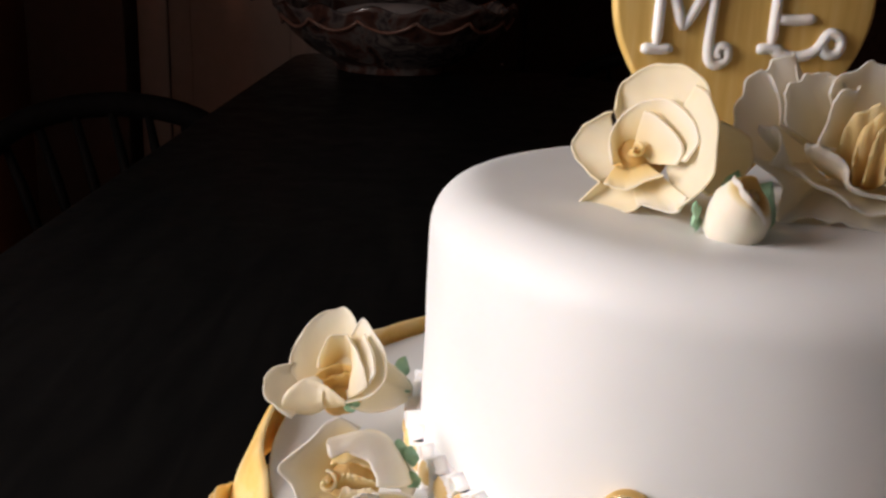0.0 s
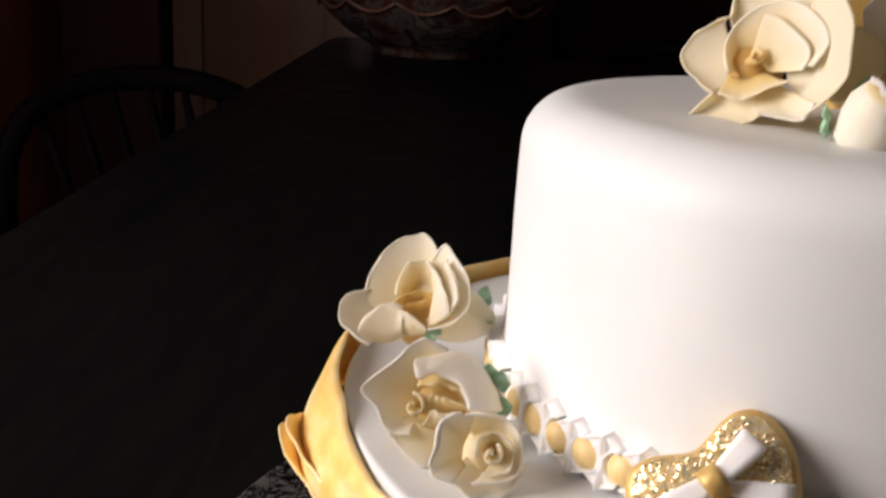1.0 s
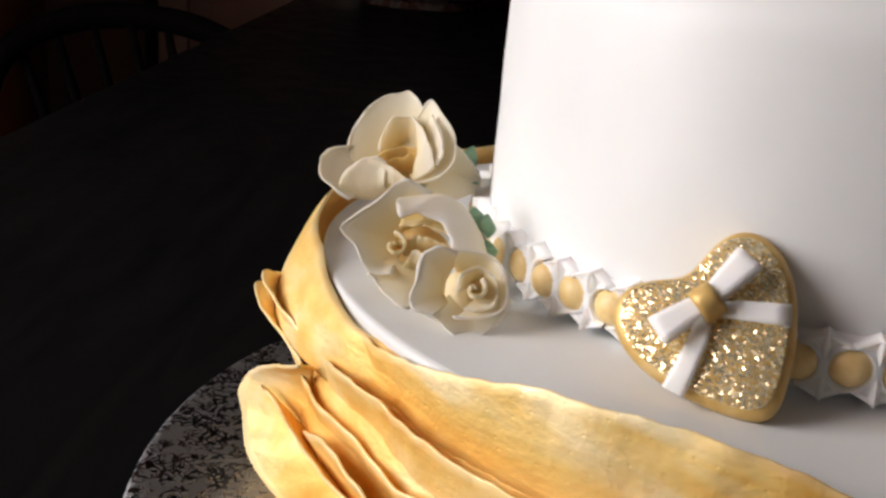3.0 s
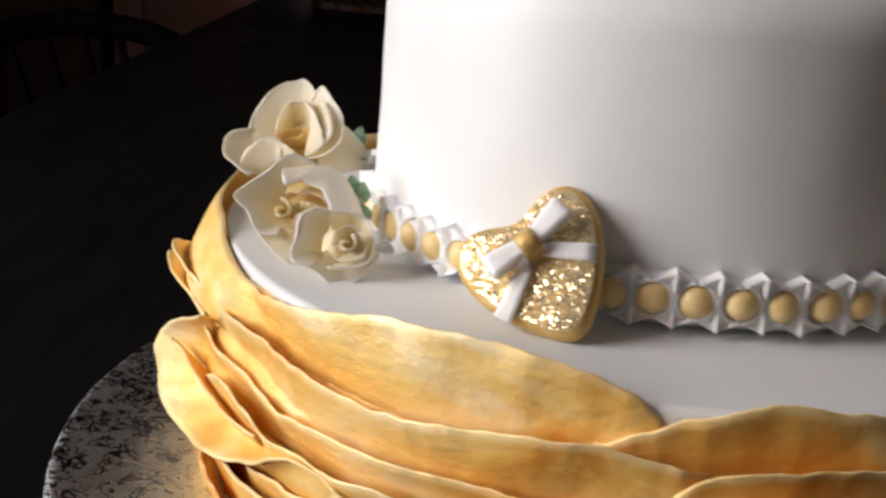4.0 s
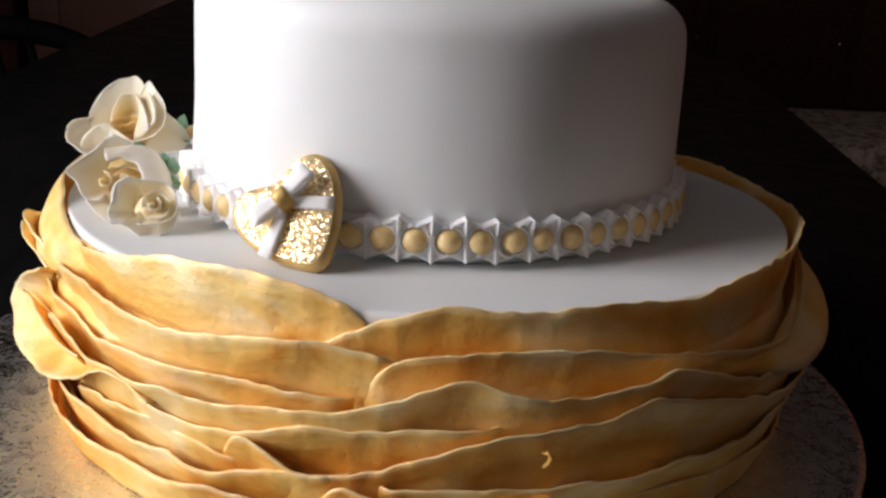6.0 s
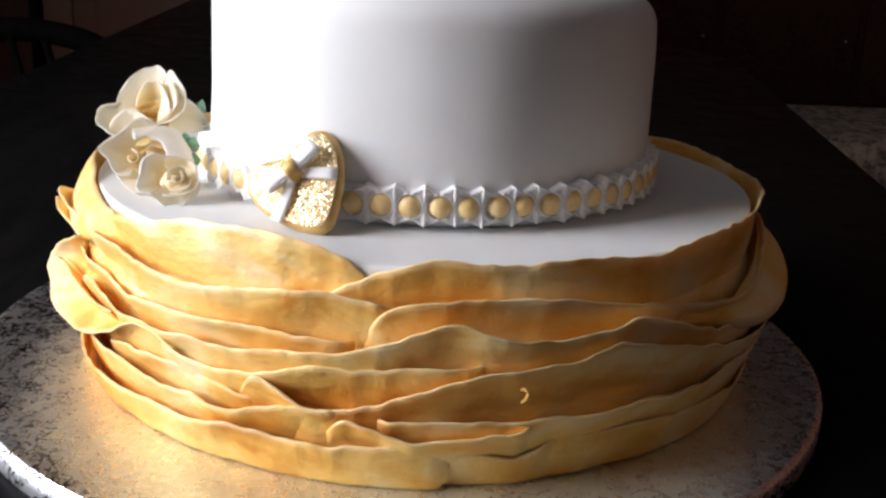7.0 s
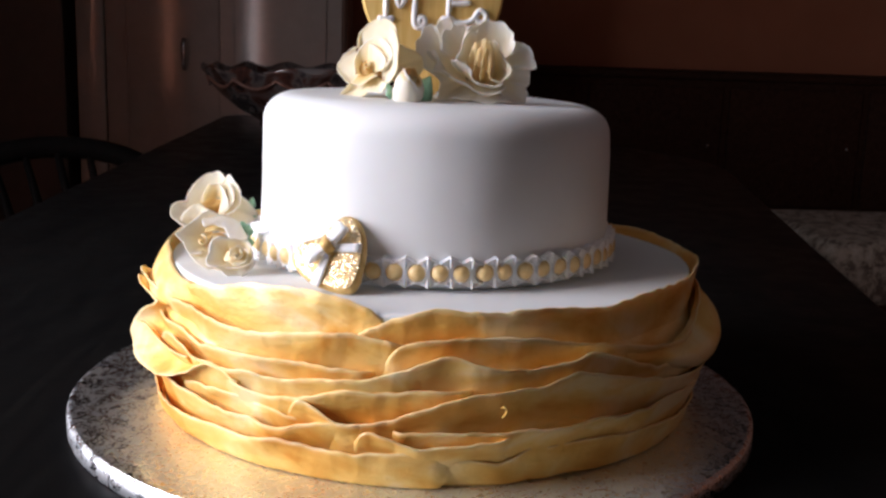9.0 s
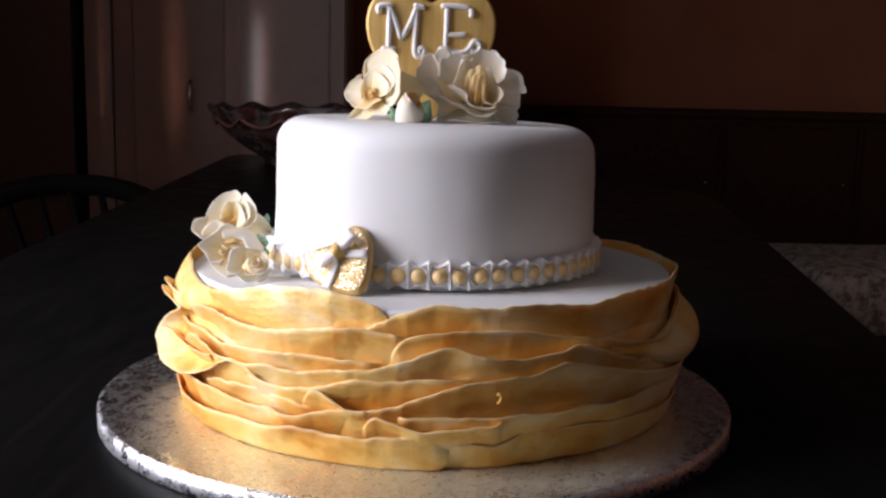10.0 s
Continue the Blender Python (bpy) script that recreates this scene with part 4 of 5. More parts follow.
def rose_at(name, at, way, roll, label):
    """A rose's empty, its z axis turned against the direction way."""
    return thing(name, look(at, Vector(at) + Vector(way), roll), label, "sugar rose", "sugar roses")


def facing(at, axis, spin=0.0):
    """A frame at a place whose z axis points along axis."""
    q = Vector(axis).to_track_quat("Z", "Y").to_matrix().to_4x4()
    return Matrix.Translation(at) @ q @ pose(0, 0, 0, 0, 0, spin)


def icing_leaf(parent, at, axis, size):
    """A piped green icing leaf: a pointed, ridged dab."""
    bm = bmesh.new()
    rings = []
    for k in range(8):
        s = k / 7
        w = size * 0.36 * math.sin(math.pi * (0.12 + 0.88 * s)) ** 0.8 * (1.05 - 0.3 * s) + 0.0002
        rings.append([(w * math.cos(a) * (1 + 0.15 * math.cos(3 * a + k)), w * 0.3 * math.sin(a) + 0.0005 * math.sin(k * 2.0), size * s) for a in [2 * math.pi * j / 10 for j in range(10)]])
    rings_mesh(bm, rings, True, (True, True))
    ob = part("leaf", bm, LEAF, parent, "piped green icing leaf")
    ob.matrix_basis = facing(at, axis)
    return ob


# three on the lower tier, then the one beside the plaque and the open one
rose = rose_at("sugar_rose", (-0.1320, -0.0028, 0.1212), (0.026, 0.954, -0.298), 3.8, "ivory sugar rose with orange heart resting on the lower tier")
loft_petal(rose, [(-16.4, -3.9, -4), (-16.4, 4.4, -6), (-12.8, 13.3, -9), (-6.7, 19.1, -12), (0, 20.9, -13), (3.3, 20, -12), (6.4, 13.9, -8), (7.8, 7.8, -5)],
           [(-7.8, -5.5, -2), (-2.2, -6.7, -3), (4.4, -3.3, -2)], 3.5, 0.6, (0.12, 0.5), 1)
loft_petal(rose, [(5, 11.7, -5), (9.2, 17.2, -4), (14.4, 10, 0), (17.8, 3.9, 3), (16.6, -3.3, 6), (11.7, -8.3, 9), (4.4, -9.8, 10)],
           [(3.3, 6.7, -6), (6.7, -2.2, -3), (3.3, -6.7, 0)], 2, 0.4, (0.08, 0.4), 2)
loft_petal(rose, [(17.2, 2.8, 1), (20.5, 0, -2), (24.4, -5.5, -6), (25.5, -10, -8), (20, -13.5, -2), (12.2, -13.9, 4), (5.5, -11.3, 8)],
           [(10, -1.1, -4), (11.1, -3.3, -5), (7.8, -6.7, -4)], 3, 0, (0.12, 0.3), 3)
loft_petal(rose, [(-5.8, 0.6, -1), (-5.5, 6.1, -2), (-3.3, 10.9, -3), (1.1, 12.2, -4), (5, 10.5, -3), (7.8, 6.1, 0), (8.9, 0, 4), (8.3, -5.5, 7)],
           [(-3.3, 0, -6), (1.1, -1.1, -7), (5.5, -4.4, -3)], 1.5, 0.3, (0.15, 0.8), 4)
loft_petal(rose, [(3.3, 11.7, -2), (6.7, 7.8, 2), (10, 2.2, 5), (11.5, -4.7, 8)],
           [(5, 8.3, -5), (5.8, 2.2, 0), (5.3, -3.3, 4), (4.7, -8.9, 7)], 0.6, 0.2, (0.1, 0.3), 5)
loft_petal(rose, [(10, 12.2, -1), (12.8, 6.7, 3), (13.5, 0, 6), (12.2, -4.4, 8)],
           [(8.3, 8.9, -3), (10, 2.2, 2), (10.5, -3.3, 5)], 0.5, 0.2, (0.1, 0.2), 6)
loft_petal(rose, [(-6.9, -1.3, 2), (-3.3, 1.1, 0), (2.2, 2.2, -1), (6.1, 1.1, 1)],
           [(-4.4, -5.5, -3), (0, -6.1, -5), (5.5, -4.4, -3)], 1, 0.2, (0.8, 1), 7)
loft_petal(rose, [(-5.5, -3.9, 3), (0, -1.3, 2), (5.8, -0.6, 3)],
           [(-3.3, -7.2, -1), (1.1, -7.8, -2), (5, -6.7, -1)], 0.6, 0.2, (0.9, 1), 8)
loft_petal(rose, [(-8.3, -2, 5), (-4.4, -3.1, 6), (0, -5.8, 8), (3.9, -8.9, 9)],
           [(-7.8, -10, 2), (-2.2, -12.2, 2), (3.3, -11.1, 4)], 1.5, 0.3, (0.2, 0.5), 9)
loft_petal(rose, [(-16.4, -7.2, 4), (-13.9, -3.7, 5), (-9.4, -1.8, 5), (-4.4, -1.7, 5), (-2.8, -3.9, 6)],
           [(-13.9, -14.4, 1), (-7.8, -14.4, 1), (-3.3, -12.2, 2)], 3, 0.5, (0.15, 0.35), 10)
loft_petal(rose, [(-15, 2.9, -5), (-20, 2, -3), (-23.9, -0.2, 0), (-24.8, -3.9, 2), (-23.1, -8.7, 5), (-18.9, -11.7, 6), (-13.9, -14.7, 6)],
           [(-13.3, -3.3, -4), (-12.8, -6.7, -2), (-10.5, -11.1, 0)], 2.5, 0.5, (0.08, 0.3), 11)
rose_core(rose, (0.5, -8, -5), 8, 0.9)
for p, d, s in (((20, -4, -10), (0.35, 0.9, 0), 8), ((17, -4, -9), (0.8, 0.5, 0), 7), ((3, -12, 4), (1, 0.2, 0.2), 6), ((23, -9, -8), (0.2, 0.9, 0.2), 5)):
    icing_leaf(rose, Vector(p) * 0.001, d, s * 0.001)

rose = rose_at("sugar_rose", (-0.1241, -0.0526, 0.1089), (0.026, 0.954, -0.298), 3.8, "ivory sugar rose with white pointed petals on the lower tier")
loft_petal(rose, [(5.4, 13, -5), (0, 16.5, -4), (-4.4, 16.5, -3), (-10.8, 9.7, 0), (-19, 3.7, 4), (-14.6, -1.8, 5), (-10.6, -8.6, 7), (-3.9, -8.9, 8)],
           [(1, 5.9, -5), (-0.8, 3, -5), (-2.5, -1, -4), (-3, -3.9, -3)], 1.2, 1.5, (0.03, 0.55), 1)
loft_petal(rose, [(-3.7, 7.3, 4), (-2.6, 5.3, 5), (2, 6.6, 4), (6.9, 4.7, 5), (10, 1, 7), (10.8, -1.8, 9)],
           [(-1.8, 9.1, -3), (4.9, 11.4, -7), (11.8, 10.4, -9), (17.7, 3, -7), (20.1, -3.2, -3)], 3.2, 0.5, (0.02, 0.2), 2)
loft_petal(rose, [(-3, 3, 2), (3, 3.7, 2), (9.4, 2, 3), (11.3, -2, 4)],
           [(-2, 5.9, -4), (4.9, 7.9, -6), (11.8, 4.9, -6)], 1, 0.2, (0.5, 0.9), 3)
loft_petal(rose, [(0.6, 1.2, 3), (4.2, 1.2, 4), (9.8, -1, 5)],
           [(-2, -3.9, 0), (3.9, -4.9, -1), (10.8, -3.9, 0)], 1.5, 0.3, (0.45, 0.9), 4)
loft_petal(rose, [(0.8, -2.4, 4), (4.2, -3, 5), (8.9, -2.5, 6)],
           [(-2, -6.9, 2), (3.9, -7.9, 1), (9.8, -6.9, 2)], 1.5, 0.3, (0.25, 0.6), 5)
loft_petal(rose, [(-10.6, -8.9, 5), (-6.9, -13.5, 7), (-3, -16.4, 8), (0, -17.5, 8), (4.9, -16.7, 6)],
           [(-6.9, -4.9, 1), (-2, -5.9, 2), (3, -7.9, 2)], 2.5, 0.4, (0.05, 0.45), 6)
loft_petal(rose, [(19.9, 1, -4), (21.7, -3, -4), (20.7, -6.9, -2), (16.7, -8.9, 0)],
           [(11.8, 5.9, -7), (13.8, 1, -6), (14.8, -3, -5)], 2, 0.3, (0.05, 0.2), 7)
rose_core(rose, (2, -4, -6), 8, 0.7)
rolled_centre(rose, 0.0037, 0.0085, 1.25, PETAL, -0.0025, 0.55).location = (-0.0041, -0.0015, 0.0)
for p, d, s in (((17.5, 4, -6), (-0.2, 0.95, 0.2), 6), ((19.5, 1, -6), (0.1, 0.95, 0.2), 7), ((21, -5, -4), (-0.1, 0.95, 0.3), 6)):
    icing_leaf(rose, Vector(p) * 0.001, d, s * 0.001)

rose = rose_at("sugar_rose", (-0.1082, -0.0715, 0.1035), (0.026, 0.954, -0.298), 3.8, "small ivory sugar rose with a rolled spiral heart")
loft_petal(rose, [(-1.9, 9.1, 3), (-6.5, 10.8, 4), (-11, 9.3, 4), (-12.3, 3.7, 5), (-14.1, -3.7, 6), (-11.7, -6, 7), (-7.9, -6.7, 7)],
           [(-3.7, 5.6, 0), (-5.4, 1.9, 0), (-5.8, -1.4, 0), (-4.7, -3.7, 1)], 1.0, 2.0, (0.0, 0.45), 1)
loft_petal(rose, [(-4.7, 9.8, 1), (0, 9.1, 0), (4.7, 8.2, -1), (8.7, 4.5, 0), (9.7, -0.5, 2), (7.6, -5.4, 5), (2.8, -6.9, 7), (-3.7, -6.7, 8)],
           [(-2.8, 2.8, -5), (0.9, 3.7, -6), (4.7, 0, -5), (1.9, -3.7, -3)], 2, 0.5, (0.03, 0.45), 2)
loft_petal(rose, [(-9.8, -6.7, 5), (-6.1, -8.6, 6), (-1.7, -11.7, 6), (2.8, -12.1, 5), (7.6, -7.9, 3), (10.1, -2.1, 0)],
           [(-4.7, -1.9, -3), (0, -3.7, -4), (4.7, -2.8, -4)], 2.5, 0.5, (0.0, 0.2), 3)
loft_petal(rose, [(-2.1, -0.9, 4), (-1.9, 3.3, 3), (1.4, 5.4, 2), (5.4, 4.2, 2), (7.6, 0.2, 3), (6.9, -3.9, 5), (2.8, -5.4, 6), (-0.9, -4.7, 6)],
           [(-0.5, 0, -2), (1.4, 1.9, -3), (3.7, 0.5, -3), (2.8, -1.9, -1)], 1, 0.3, (0.12, 0.5), 4)
rose_core(rose, (0, -2, -6.5), 7, 0.4)
rolled_centre(rose, 0.0034, 0.0095, 1.15, PETAL, -0.003, 0.3).location = (0.0018, 0.0, 0.0)

rose = rose_at("sugar_rose", (-0.0406, -0.0278, 0.2062), (-0.011, 0.960, -0.279), 2.1, "ivory sugar rose with orange heart on the upper tier")
loft_petal(rose, [(-5.5, 11.6, -5.3), (-4.7, 18.3, -4.8), (0, 22.2, 0), (6, 23, 5.6), (12.1, 20.1, 13.2), (15.6, 14.1, 19.4), (16.1, 7, 21.6)],
           [(-1, -1, -8.6), (4, -1, -6.6), (9.1, -1, -1.5)], 3.5, 0.5, (0.24, 0.16), 1)
loft_petal(rose, [(13.1, 15.6, 15.9), (15.6, 11.1, 21.4), (16.6, 2, 25), (16.1, -8.1, 24.6), (13.1, -14.3, 20.9), (7.6, -19.7, 15.6)],
           [(6, 1, -2.4), (8.1, -3, -1.2), (8.1, -8.1, 0.8)], 2, 0.5, (0.2, 0.18), 2)
loft_petal(rose, [(16.6, 7, 14), (24.2, 4, 12.6), (30.2, 0, 10.2), (30.2, -7, 10.2), (23.2, -13.6, 12.9), (16.1, -15.1, 14.6)],
           [(9.1, -1, -3.5), (11.1, -3, -2.3), (10.1, -7, -2)], 3, 0.2, (0.28, 0.3), 3)
loft_petal(rose, [(-6.2, 10.9, -5.8), (-11.6, 9.6, -10), (-16.1, 6, -13.6), (-18.1, 0.5, -14.8), (-15.6, -4.5, -11.4), (-10.4, -10.1, -6.2)],
           [(-4, 3, -10.4), (-3, -1, -9.8), (-3, -5, -9.8)], 2.5, 0.5, (0.2, 0.2), 4)
loft_petal(rose, [(-10.6, -10.1, -5.3), (-14.1, -13.6, -7.4), (-18.1, -18.7, -10.8), (-11.1, -20.3, -4.7), (-4, -19.7, 2.6), (-0.5, -17.6, 5.7)],
           [(-5, -7, -9.1), (-1, -8.1, -6.5), (1, -9.1, -5.5)], 2, 0.4, (0.3, 0.25), 5)
loft_petal(rose, [(-1, -17.6, 4.5), (3.5, -19.1, 10.1), (7.9, -19.7, 14.8), (10.1, -16.1, 18)],
           [(-1, -8.1, -6.5), (3, -8.1, -4.2), (6, -8.1, -0.4)], 2, 0.4, (0.1, 0.4), 6)
loft_petal(rose, [(-9.6, -11.1, -2.8), (-4, -12.7, 2.6), (1, -10.7, 7.5), (5, -9.3, 11.1)],
           [(-5, -5, -8.1), (-1, -6, -5.5), (3, -5, -3.2)], 2, 0.3, (0.2, 0.8), 7)
loft_petal(rose, [(-7.3, -5, -2.4), (-7.6, 4, -4.6), (-5, 9.1, -3), (2, 12.9, 3.2), (8.1, 11.9, 8.8), (12.1, 6, 14.2), (13.7, -0.5, 17.2), (10.1, -6, 15)],
           [(-2, -3, -8.2), (0, -1, -8), (4, -2, -4.6)], 1.2, 0.4, (0.1, 0.7), 8)
loft_petal(rose, [(1.2, 9.9, 3.7), (4.5, 7.9, 6.7), (9.9, -0.8, 13), (8.6, -6.5, 12.2)],
           [(-0.5, 0, -5.3), (2, -2.5, -3.8), (4, -5, -1.6)], 1, 0.3, (0.1, 0.5), 9)
rose_core(rose, (2, -3, -10), 8, 0.9)
rolled_centre(rose, 0.0028, 0.0100, 1.2, PETAL, -0.007, 0.9).location = (-0.001, -0.0015, 0.0)

rose = rose_at("sugar_rose", (0.0253, -0.0306, 0.2093), (0.0375, 0.986, -0.163), 1.3, "large open ivory and white sugar rose with a golden pointed heart")
loft_petal(rose, [(-25.8, 5.7, 0), (-27.2, 17.9, -3), (-31.2, 21.5, -4), (-36.5, 15.8, -2), (-39.1, 7.2, 1), (-39.6, -0.7, 3), (-34.4, -4.6, 4)],
           [(-11.5, -2.9, -8), (-12.9, -5.7, -8), (-14.3, -8.6, -8)], 2, 0.8, (0.04, 0.3), 1, PETAL_WHITE, 1.9)
loft_petal(rose, [(-28.9, 15, -8), (-28.9, 21.5, -10), (-24.4, 25.1, -11), (-19.8, 27.5, -12), (-19.2, 21.5, -11), (-17.9, 16.5, -10)],
           [(-11.5, 1.4, -10), (-8.6, 1.4, -10), (-7.2, 1.4, -10)], 1.5, 0.5, (0.06, 0.3), 2, PETAL_WHITE, 1.9)
loft_petal(rose, [(-24.1, 5, 2), (-25.4, 12.2, 1), (-22.9, 17.9, -1), (-17.2, 20.6, -3), (-11.5, 20.8, -4), (-5.7, 16, -4)],
           [(-11.5, -1.4, -6), (-7.2, 1.4, -7), (-4.3, 2.9, -7)], 2, 0.8, (0.04, 0.35), 3, PETAL_WHITE, 1.9)
loft_petal(rose, [(-11.5, 15, -1), (-5.7, 21.5, -4), (1.4, 24.4, -6), (8.6, 23.6, -6), (14.3, 19.3, -5), (16, 12.9, -3), (15, 5, 0)],
           [(-4.3, 1.4, -7), (1.4, 2.9, -7), (5.7, 0, -7)], 3, 0.8, (0.03, 0.45), 4, PETAL_WHITE, 1.9)
loft_petal(rose, [(15, 12.9, -6), (21.5, 11.5, -6), (26.5, 7.2, -5), (28.8, 1.1, -4), (27.9, -3.9, -3), (22.2, -3.2, 0)],
           [(5.7, 1.4, -9), (7.2, -1.4, -9), (7.9, -2.9, -9)], 2, 0.8, (0.02, 0.3), 5, PETAL_WHITE, 1.9)
loft_petal(rose, [(16.5, -1.4, -2), (24.4, -3.2, -2), (24.5, -8.6, -1), (23.6, -13.2, 0), (17.2, -12.2, 2)],
           [(7.2, -2.9, -8), (7.2, -5.7, -8), (7.2, -8.6, -8)], 2, 0.8, (0.02, 0.3), 6, PETAL_WHITE, 1.9)
loft_petal(rose, [(24.4, -12.9, -4), (22.4, -22.1, -3), (12.9, -22.5, 2), (8.6, -18.6, 4)],
           [(5.7, -7.2, -8), (4.3, -8.6, -8), (2.9, -8.6, -8)], 1.5, 0.6, (0.05, 0.3), 7, PETAL_WHITE, 1.9)
loft_petal(rose, [(-27.5, -23.6, 4), (-20.1, -21.8, 6), (-11.5, -21.5, 7), (-2.9, -24.1, 8), (5.7, -23.4, 7), (13.2, -23.4, 5)],
           [(-8.6, -10, -6), (0, -11.5, -6), (5.7, -10, -6)], 2, 0.6, (0.05, 0.3), 8, PETAL_WHITE, 1.9)
loft_petal(rose, [(-34.4, -5, 3), (-30.8, -7.5, 5), (-25.8, -12.9, 6), (-26.9, -21.5, 5), (-22.2, -22.9, 5)],
           [(-12.9, -5.7, -8), (-11.5, -8.6, -8), (-8.6, -10, -8)], 2, 0.6, (0.05, 0.3), 9, PETAL_WHITE, 1.9)
loft_petal(rose, [(-33.4, 4, 5), (-30.8, 5.7, 6), (-27.8, 3.6, 7), (-27.8, -1.4, 7), (-29.8, -5.4, 6)],
           [(-22.9, -5.7, -2), (-20.1, -7.2, -2), (-18.6, -8.6, -2)], 1, 0.5, (0.0, 0.25), 10, PETAL_WHITE, 1.9)
loft_petal(rose, [(1.1, 11.2, 4), (5, 10, 5), (8.9, 3.6, 6), (13.5, -5.7, 7), (9.3, -12.5, 8), (2.6, -10.7, 9)],
           [(1.4, -5, -4), (2.9, -7.2, -4), (1.4, -8.6, -4)], 1.5, 0.4, (0.2, 0.9), 11, PETAL_WHITE, 1.9)
loft_petal(rose, [(-4.9, 17.2, 4), (-10.7, 14.6, 5), (-13.6, 9.3, 6), (-16, 0.4, 7), (-11.2, -1.1, 6)],
           [(-5, 2.9, -3), (-6.4, -1.4, -3), (-7.9, -2.9, -3)], 1.5, 0.5, (0.02, 0.7), 12, PETAL_WHITE, 1.9)
loft_petal(rose, [(-19.3, 0.7, 5), (-12.9, -1.4, 7), (-8.3, -5.7, 8), (-6.9, -11.5, 9), (2.9, -14.6, 9), (8.9, -12.9, 8)],
           [(-11.5, -8.6, -4), (-4.3, -11.5, -4), (2.9, -11.5, -4)], 2, 0.5, (0.05, 0.5), 13, PETAL_WHITE, 1.9)
loft_petal(rose, [(-25.8, -5.7, 6), (-17.2, -10, 8), (-10, -14.6, 9), (-5.7, -18.1, 9), (2.9, -20.1, 8), (11.8, -14.3, 6)],
           [(-11.5, -11.5, -4), (-2.9, -12.9, -4), (4.3, -11.5, -4)], 2, 0.5, (0.03, 0.4), 14, PETAL_WHITE, 1.9)
loft_petal(rose, [(-10.3, -2.9, 3), (-7.9, 6.9, 5), (-1.7, 11.2, 7), (3.2, 8.3, 7), (4.6, -1.4, 6)],
           [(-5.7, -10, 0), (-1.4, -11.5, 0), (2.1, -10, 0)], 1.2, 0.2, (0.6, 1), 15, PETAL_WHITE, 1.9)
loft_petal(rose, [(-6.4, -6.4, 6), (-5.7, 1.4, 7), (-2.9, 7.5, 9), (0.7, 9.2, 10), (2.9, 5, 9), (3.7, -6.4, 8)],
           [(-4.3, -11.5, 1), (-1.4, -12.2, 1), (2.1, -11.5, 1)], 1.5, 0.2, (0.7, 1), 16, PETAL_WHITE, 1.9)
loft_petal(rose, [(-3.6, -8.6, 8), (-2.6, 0, 10), (-0.6, 5, 11), (1.4, 1.4, 10), (2, -8.6, 9)],
           [(-2.9, -12.2, 3), (-0.7, -12.6, 3), (1.4, -12.2, 3)], 1, 0.1, (0.7, 1), 17, PETAL_WHITE, 1.9)
rose_core(rose, (0, -5, -9), 10, 0.8, PETAL_WHITE)


def rosebud():
    b = thing("rosebud", facing((-0.0195, -0.0546, 0.1861), (0.20, -0.46, 0.86)), "ivory sugar rosebud in green icing beside the open rose", "sugar rose", "sugar roses")
    prof = [(0.0, -0.0015), (0.0045, -0.001), (0.0072, 0.002), (0.0085, 0.007), (0.0083, 0.0120), (0.0068, 0.0165), (0.0046, 0.0192), (0.0038, 0.0186), (0.0034, 0.0150), (0.0, 0.0140)]
    bm = lathe(bmesh.new(), prof, 40)
    for v in bm.verts:
        side = math.cos(math.atan2(v.co.y, v.co.x) + 0.6)
        v.co.xy *= 1 + 0.10 * noise.noise(v.co * 160)
        v.co.z -= 0.0045 * max(0.0, side) * max(0.0, v.co.z / 0.019) ** 3
    body = part("bud", bm, PETAL, b)
    body.data.attributes.new("heart", "FLOAT", "POINT").data.foreach_set("value", [min(1.0, 0.08 + 0.9 * (v.co.xy.length < 0.0048 and v.co.z > 0.008)) for v in body.data.vertices])
    wrap_petal(b, 80, 285, 0.0087, 0.0090, 0.0188, -0.0042, 0.04, 0.0, 0.6, 4.0)
    rolled_centre(b, 0.0036, 0.0182, 1.3, PETAL, 0.0, 0.8)
    for at, axis, s in (((-0.0068, -0.0045, -0.001), (-0.25, -0.25, 0.9), 0.006), ((-0.0065, 0.0050, 0.0), (-0.3, 0.3, 0.85), 0.009), ((0.0078, 0.001, -0.001), (0.25, 0.0, 0.95), 0.010), ((0.0095, 0.0050, -0.004), (0.4, 0.3, 0.8), 0.017), ((0.0075, 0.0085, -0.004), (0.1, 0.5, 0.8), 0.016), ((0.0040, -0.0072, -0.001), (0.25, -0.4, 0.7), 0.005)):
        icing_leaf(b, at, axis, s)
    return b


rosebud()


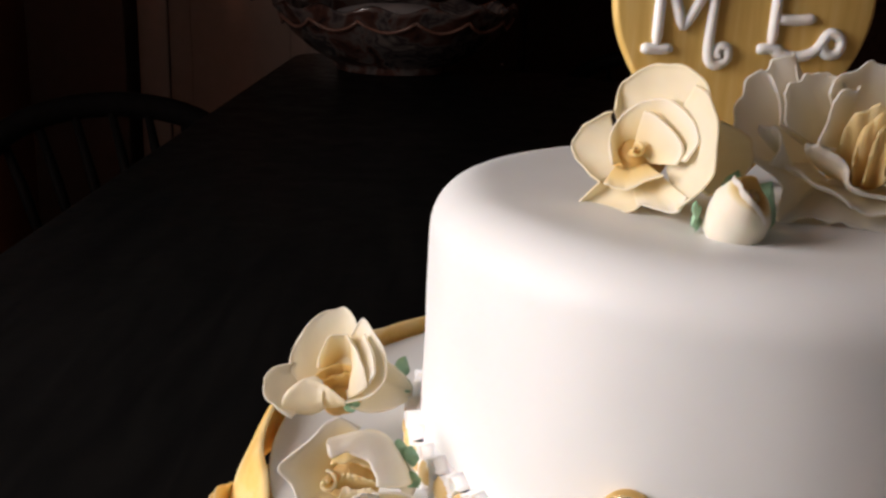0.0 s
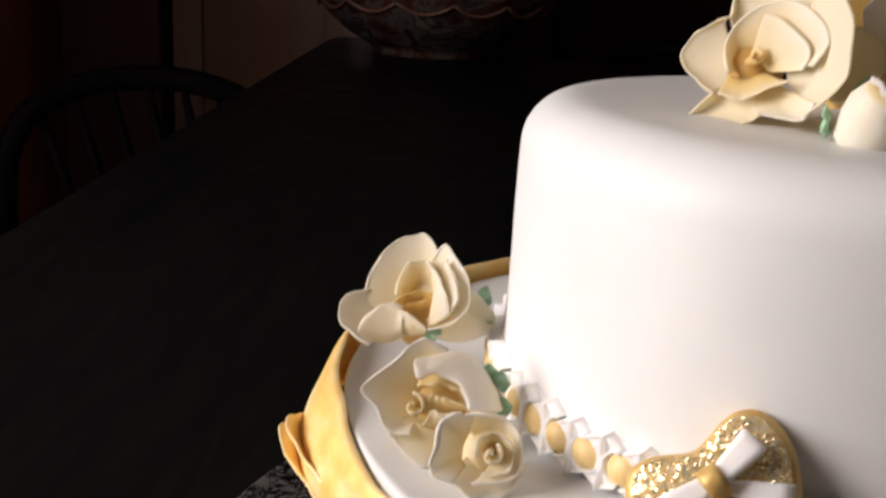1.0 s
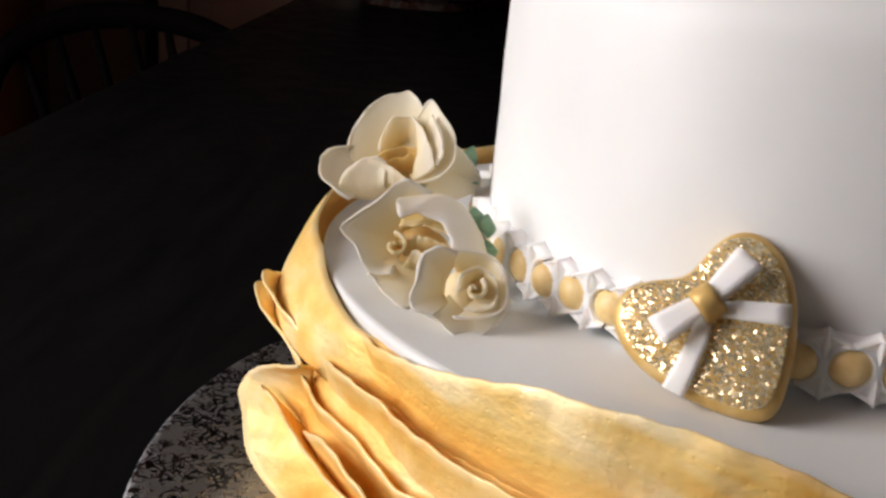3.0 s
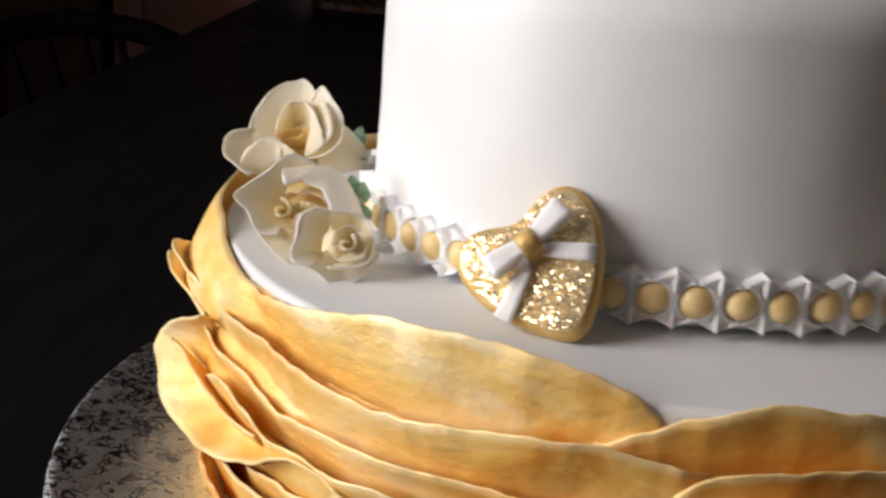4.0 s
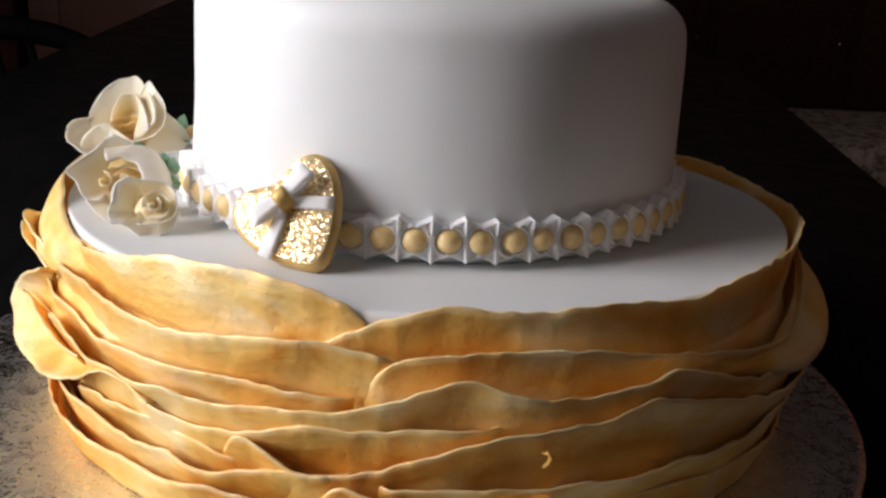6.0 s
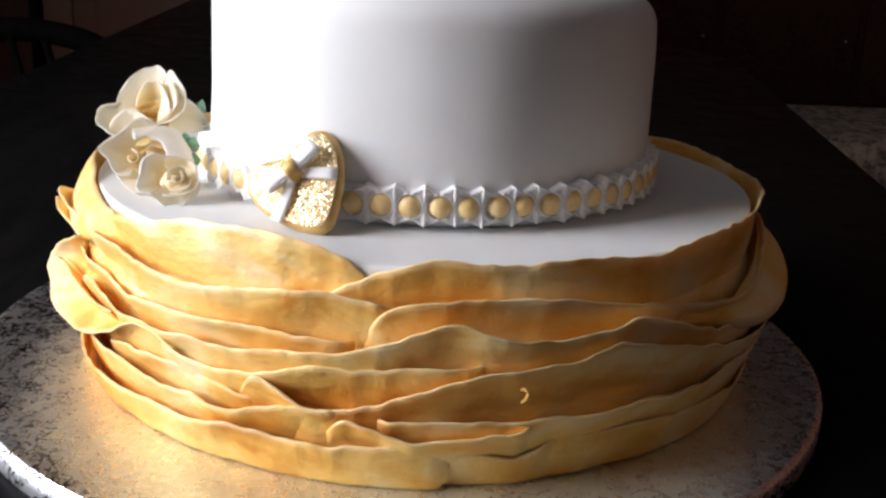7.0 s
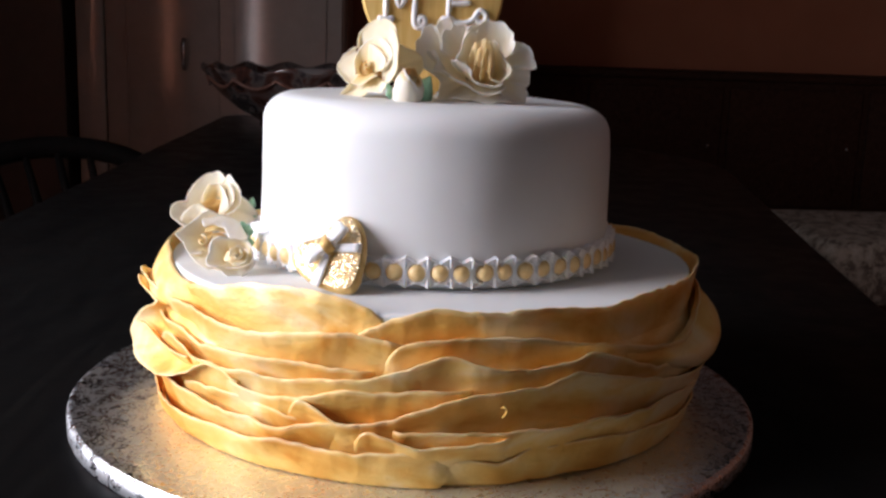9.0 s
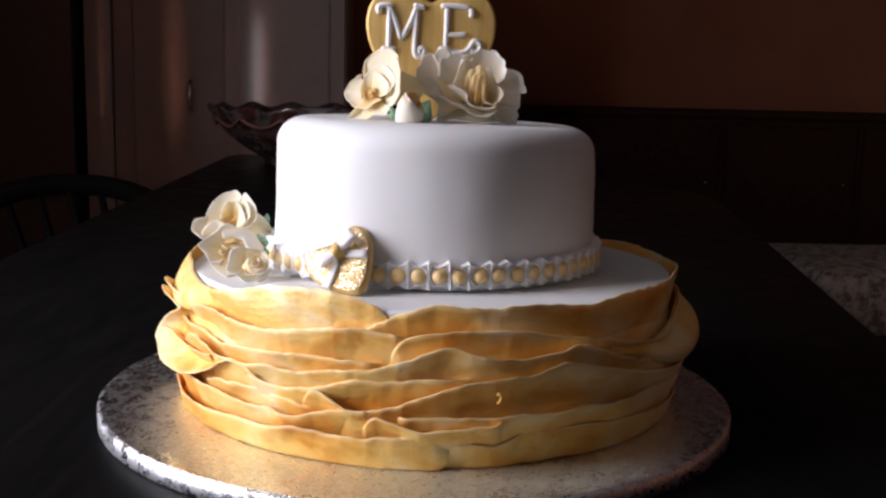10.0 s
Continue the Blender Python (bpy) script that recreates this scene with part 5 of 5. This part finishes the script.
# ---- initials on the heart plaque ----
def stroke(pts, radius, n=8, steps=6):
    """A piped line through points, rounded off at both ends."""
    pts = [Vector(p) for p in pts]
    run = []
    for k in range(len(pts) - 1):
        a, b, c, d = pts[max(k - 1, 0)], pts[k], pts[k + 1], pts[min(k + 2, len(pts) - 1)]
        for j in range(steps):
            t = j / steps
            run.append(0.5 * (2 * b + (c - a) * t + (2 * a - 5 * b + 4 * c - d) * t * t + (3 * b - a - 3 * c + d) * t ** 3))
    run.append(pts[-1])
    rs = [radius * min(1.0, 0.55 + 0.45 * min(k, len(run) - 1 - k) / 2) for k in range(len(run))]
    return tube(bmesh.new(), run, rs, n)


def initials_plaque():
    p = thing("heart_plaque", pose(-0.0045, 0.0150, 0.2310, 90, 0, 3), "gold heart plaque with white initials standing on the cake", "plaque")
    outline = heart_outline(96, 0.0840, 26)
    for q in outline:
        # the notch is shallow
        q.y += 0.0075 * math.exp(-(q.x / 0.010) ** 2) * (q.y > 0)
    part("heart", heart_slab(outline, 0.0065, 0.0022), PLAQUE, p)

    def letter(name, lines):
        first = None
        for pts in lines:
            bm = stroke([(x * 0.001, y * 0.001, 0.0068) for x, y in pts], 0.0018)
            if first is None:
                first = part(name, bm, ICING, p, "white fondant letter")
            else:
                part("stroke", bm, ICING, first)

    letter("letter_m", [[(-27.6, 1), (-27.4, 14), (-27.2, 27.5)], [(-32.5, 0.4), (-27.5, 0.2), (-22.5, 0.6)], [(-33.6, 22.6), (-34.4, 26.5), (-31, 28), (-25, 28)], [(-27, 27), (-23, 17), (-19.6, 6.5)], [(-19.6, 6.5), (-14, 17), (-10, 27)], [(-11.8, 28.4), (-8, 27.6), (-4.5, 27.2)], [(-9.6, 27), (-10.4, 12), (-10.8, -1), (-8.4, -4.2), (-5, -2.6), (-5.0, 0.9), (-7.4, 1.4), (-8.0, -1.0), (-6.6, -1.2)]])
    letter("letter_e", [[(9.8, 28.5), (9.6, 15), (9.2, 2)], [(4.5, 1), (9, 1.4), (13, 0.6)], [(5.5, 28), (10, 28.6), (17, 28.4), (24.5, 27.5)], [(24.6, 27.5), (25.6, 24.5), (25, 21.5)], [(10, 10.6), (16, 10.4), (22.5, 11)], [(9, 1), (15, -0.8), (20, -0.6), (24, 1.5), (27.5, 6.6), (31.4, 4.6), (30.6, 0.6), (26.8, 0.2), (25.4, 3.4)]])
    return p


initials_plaque()
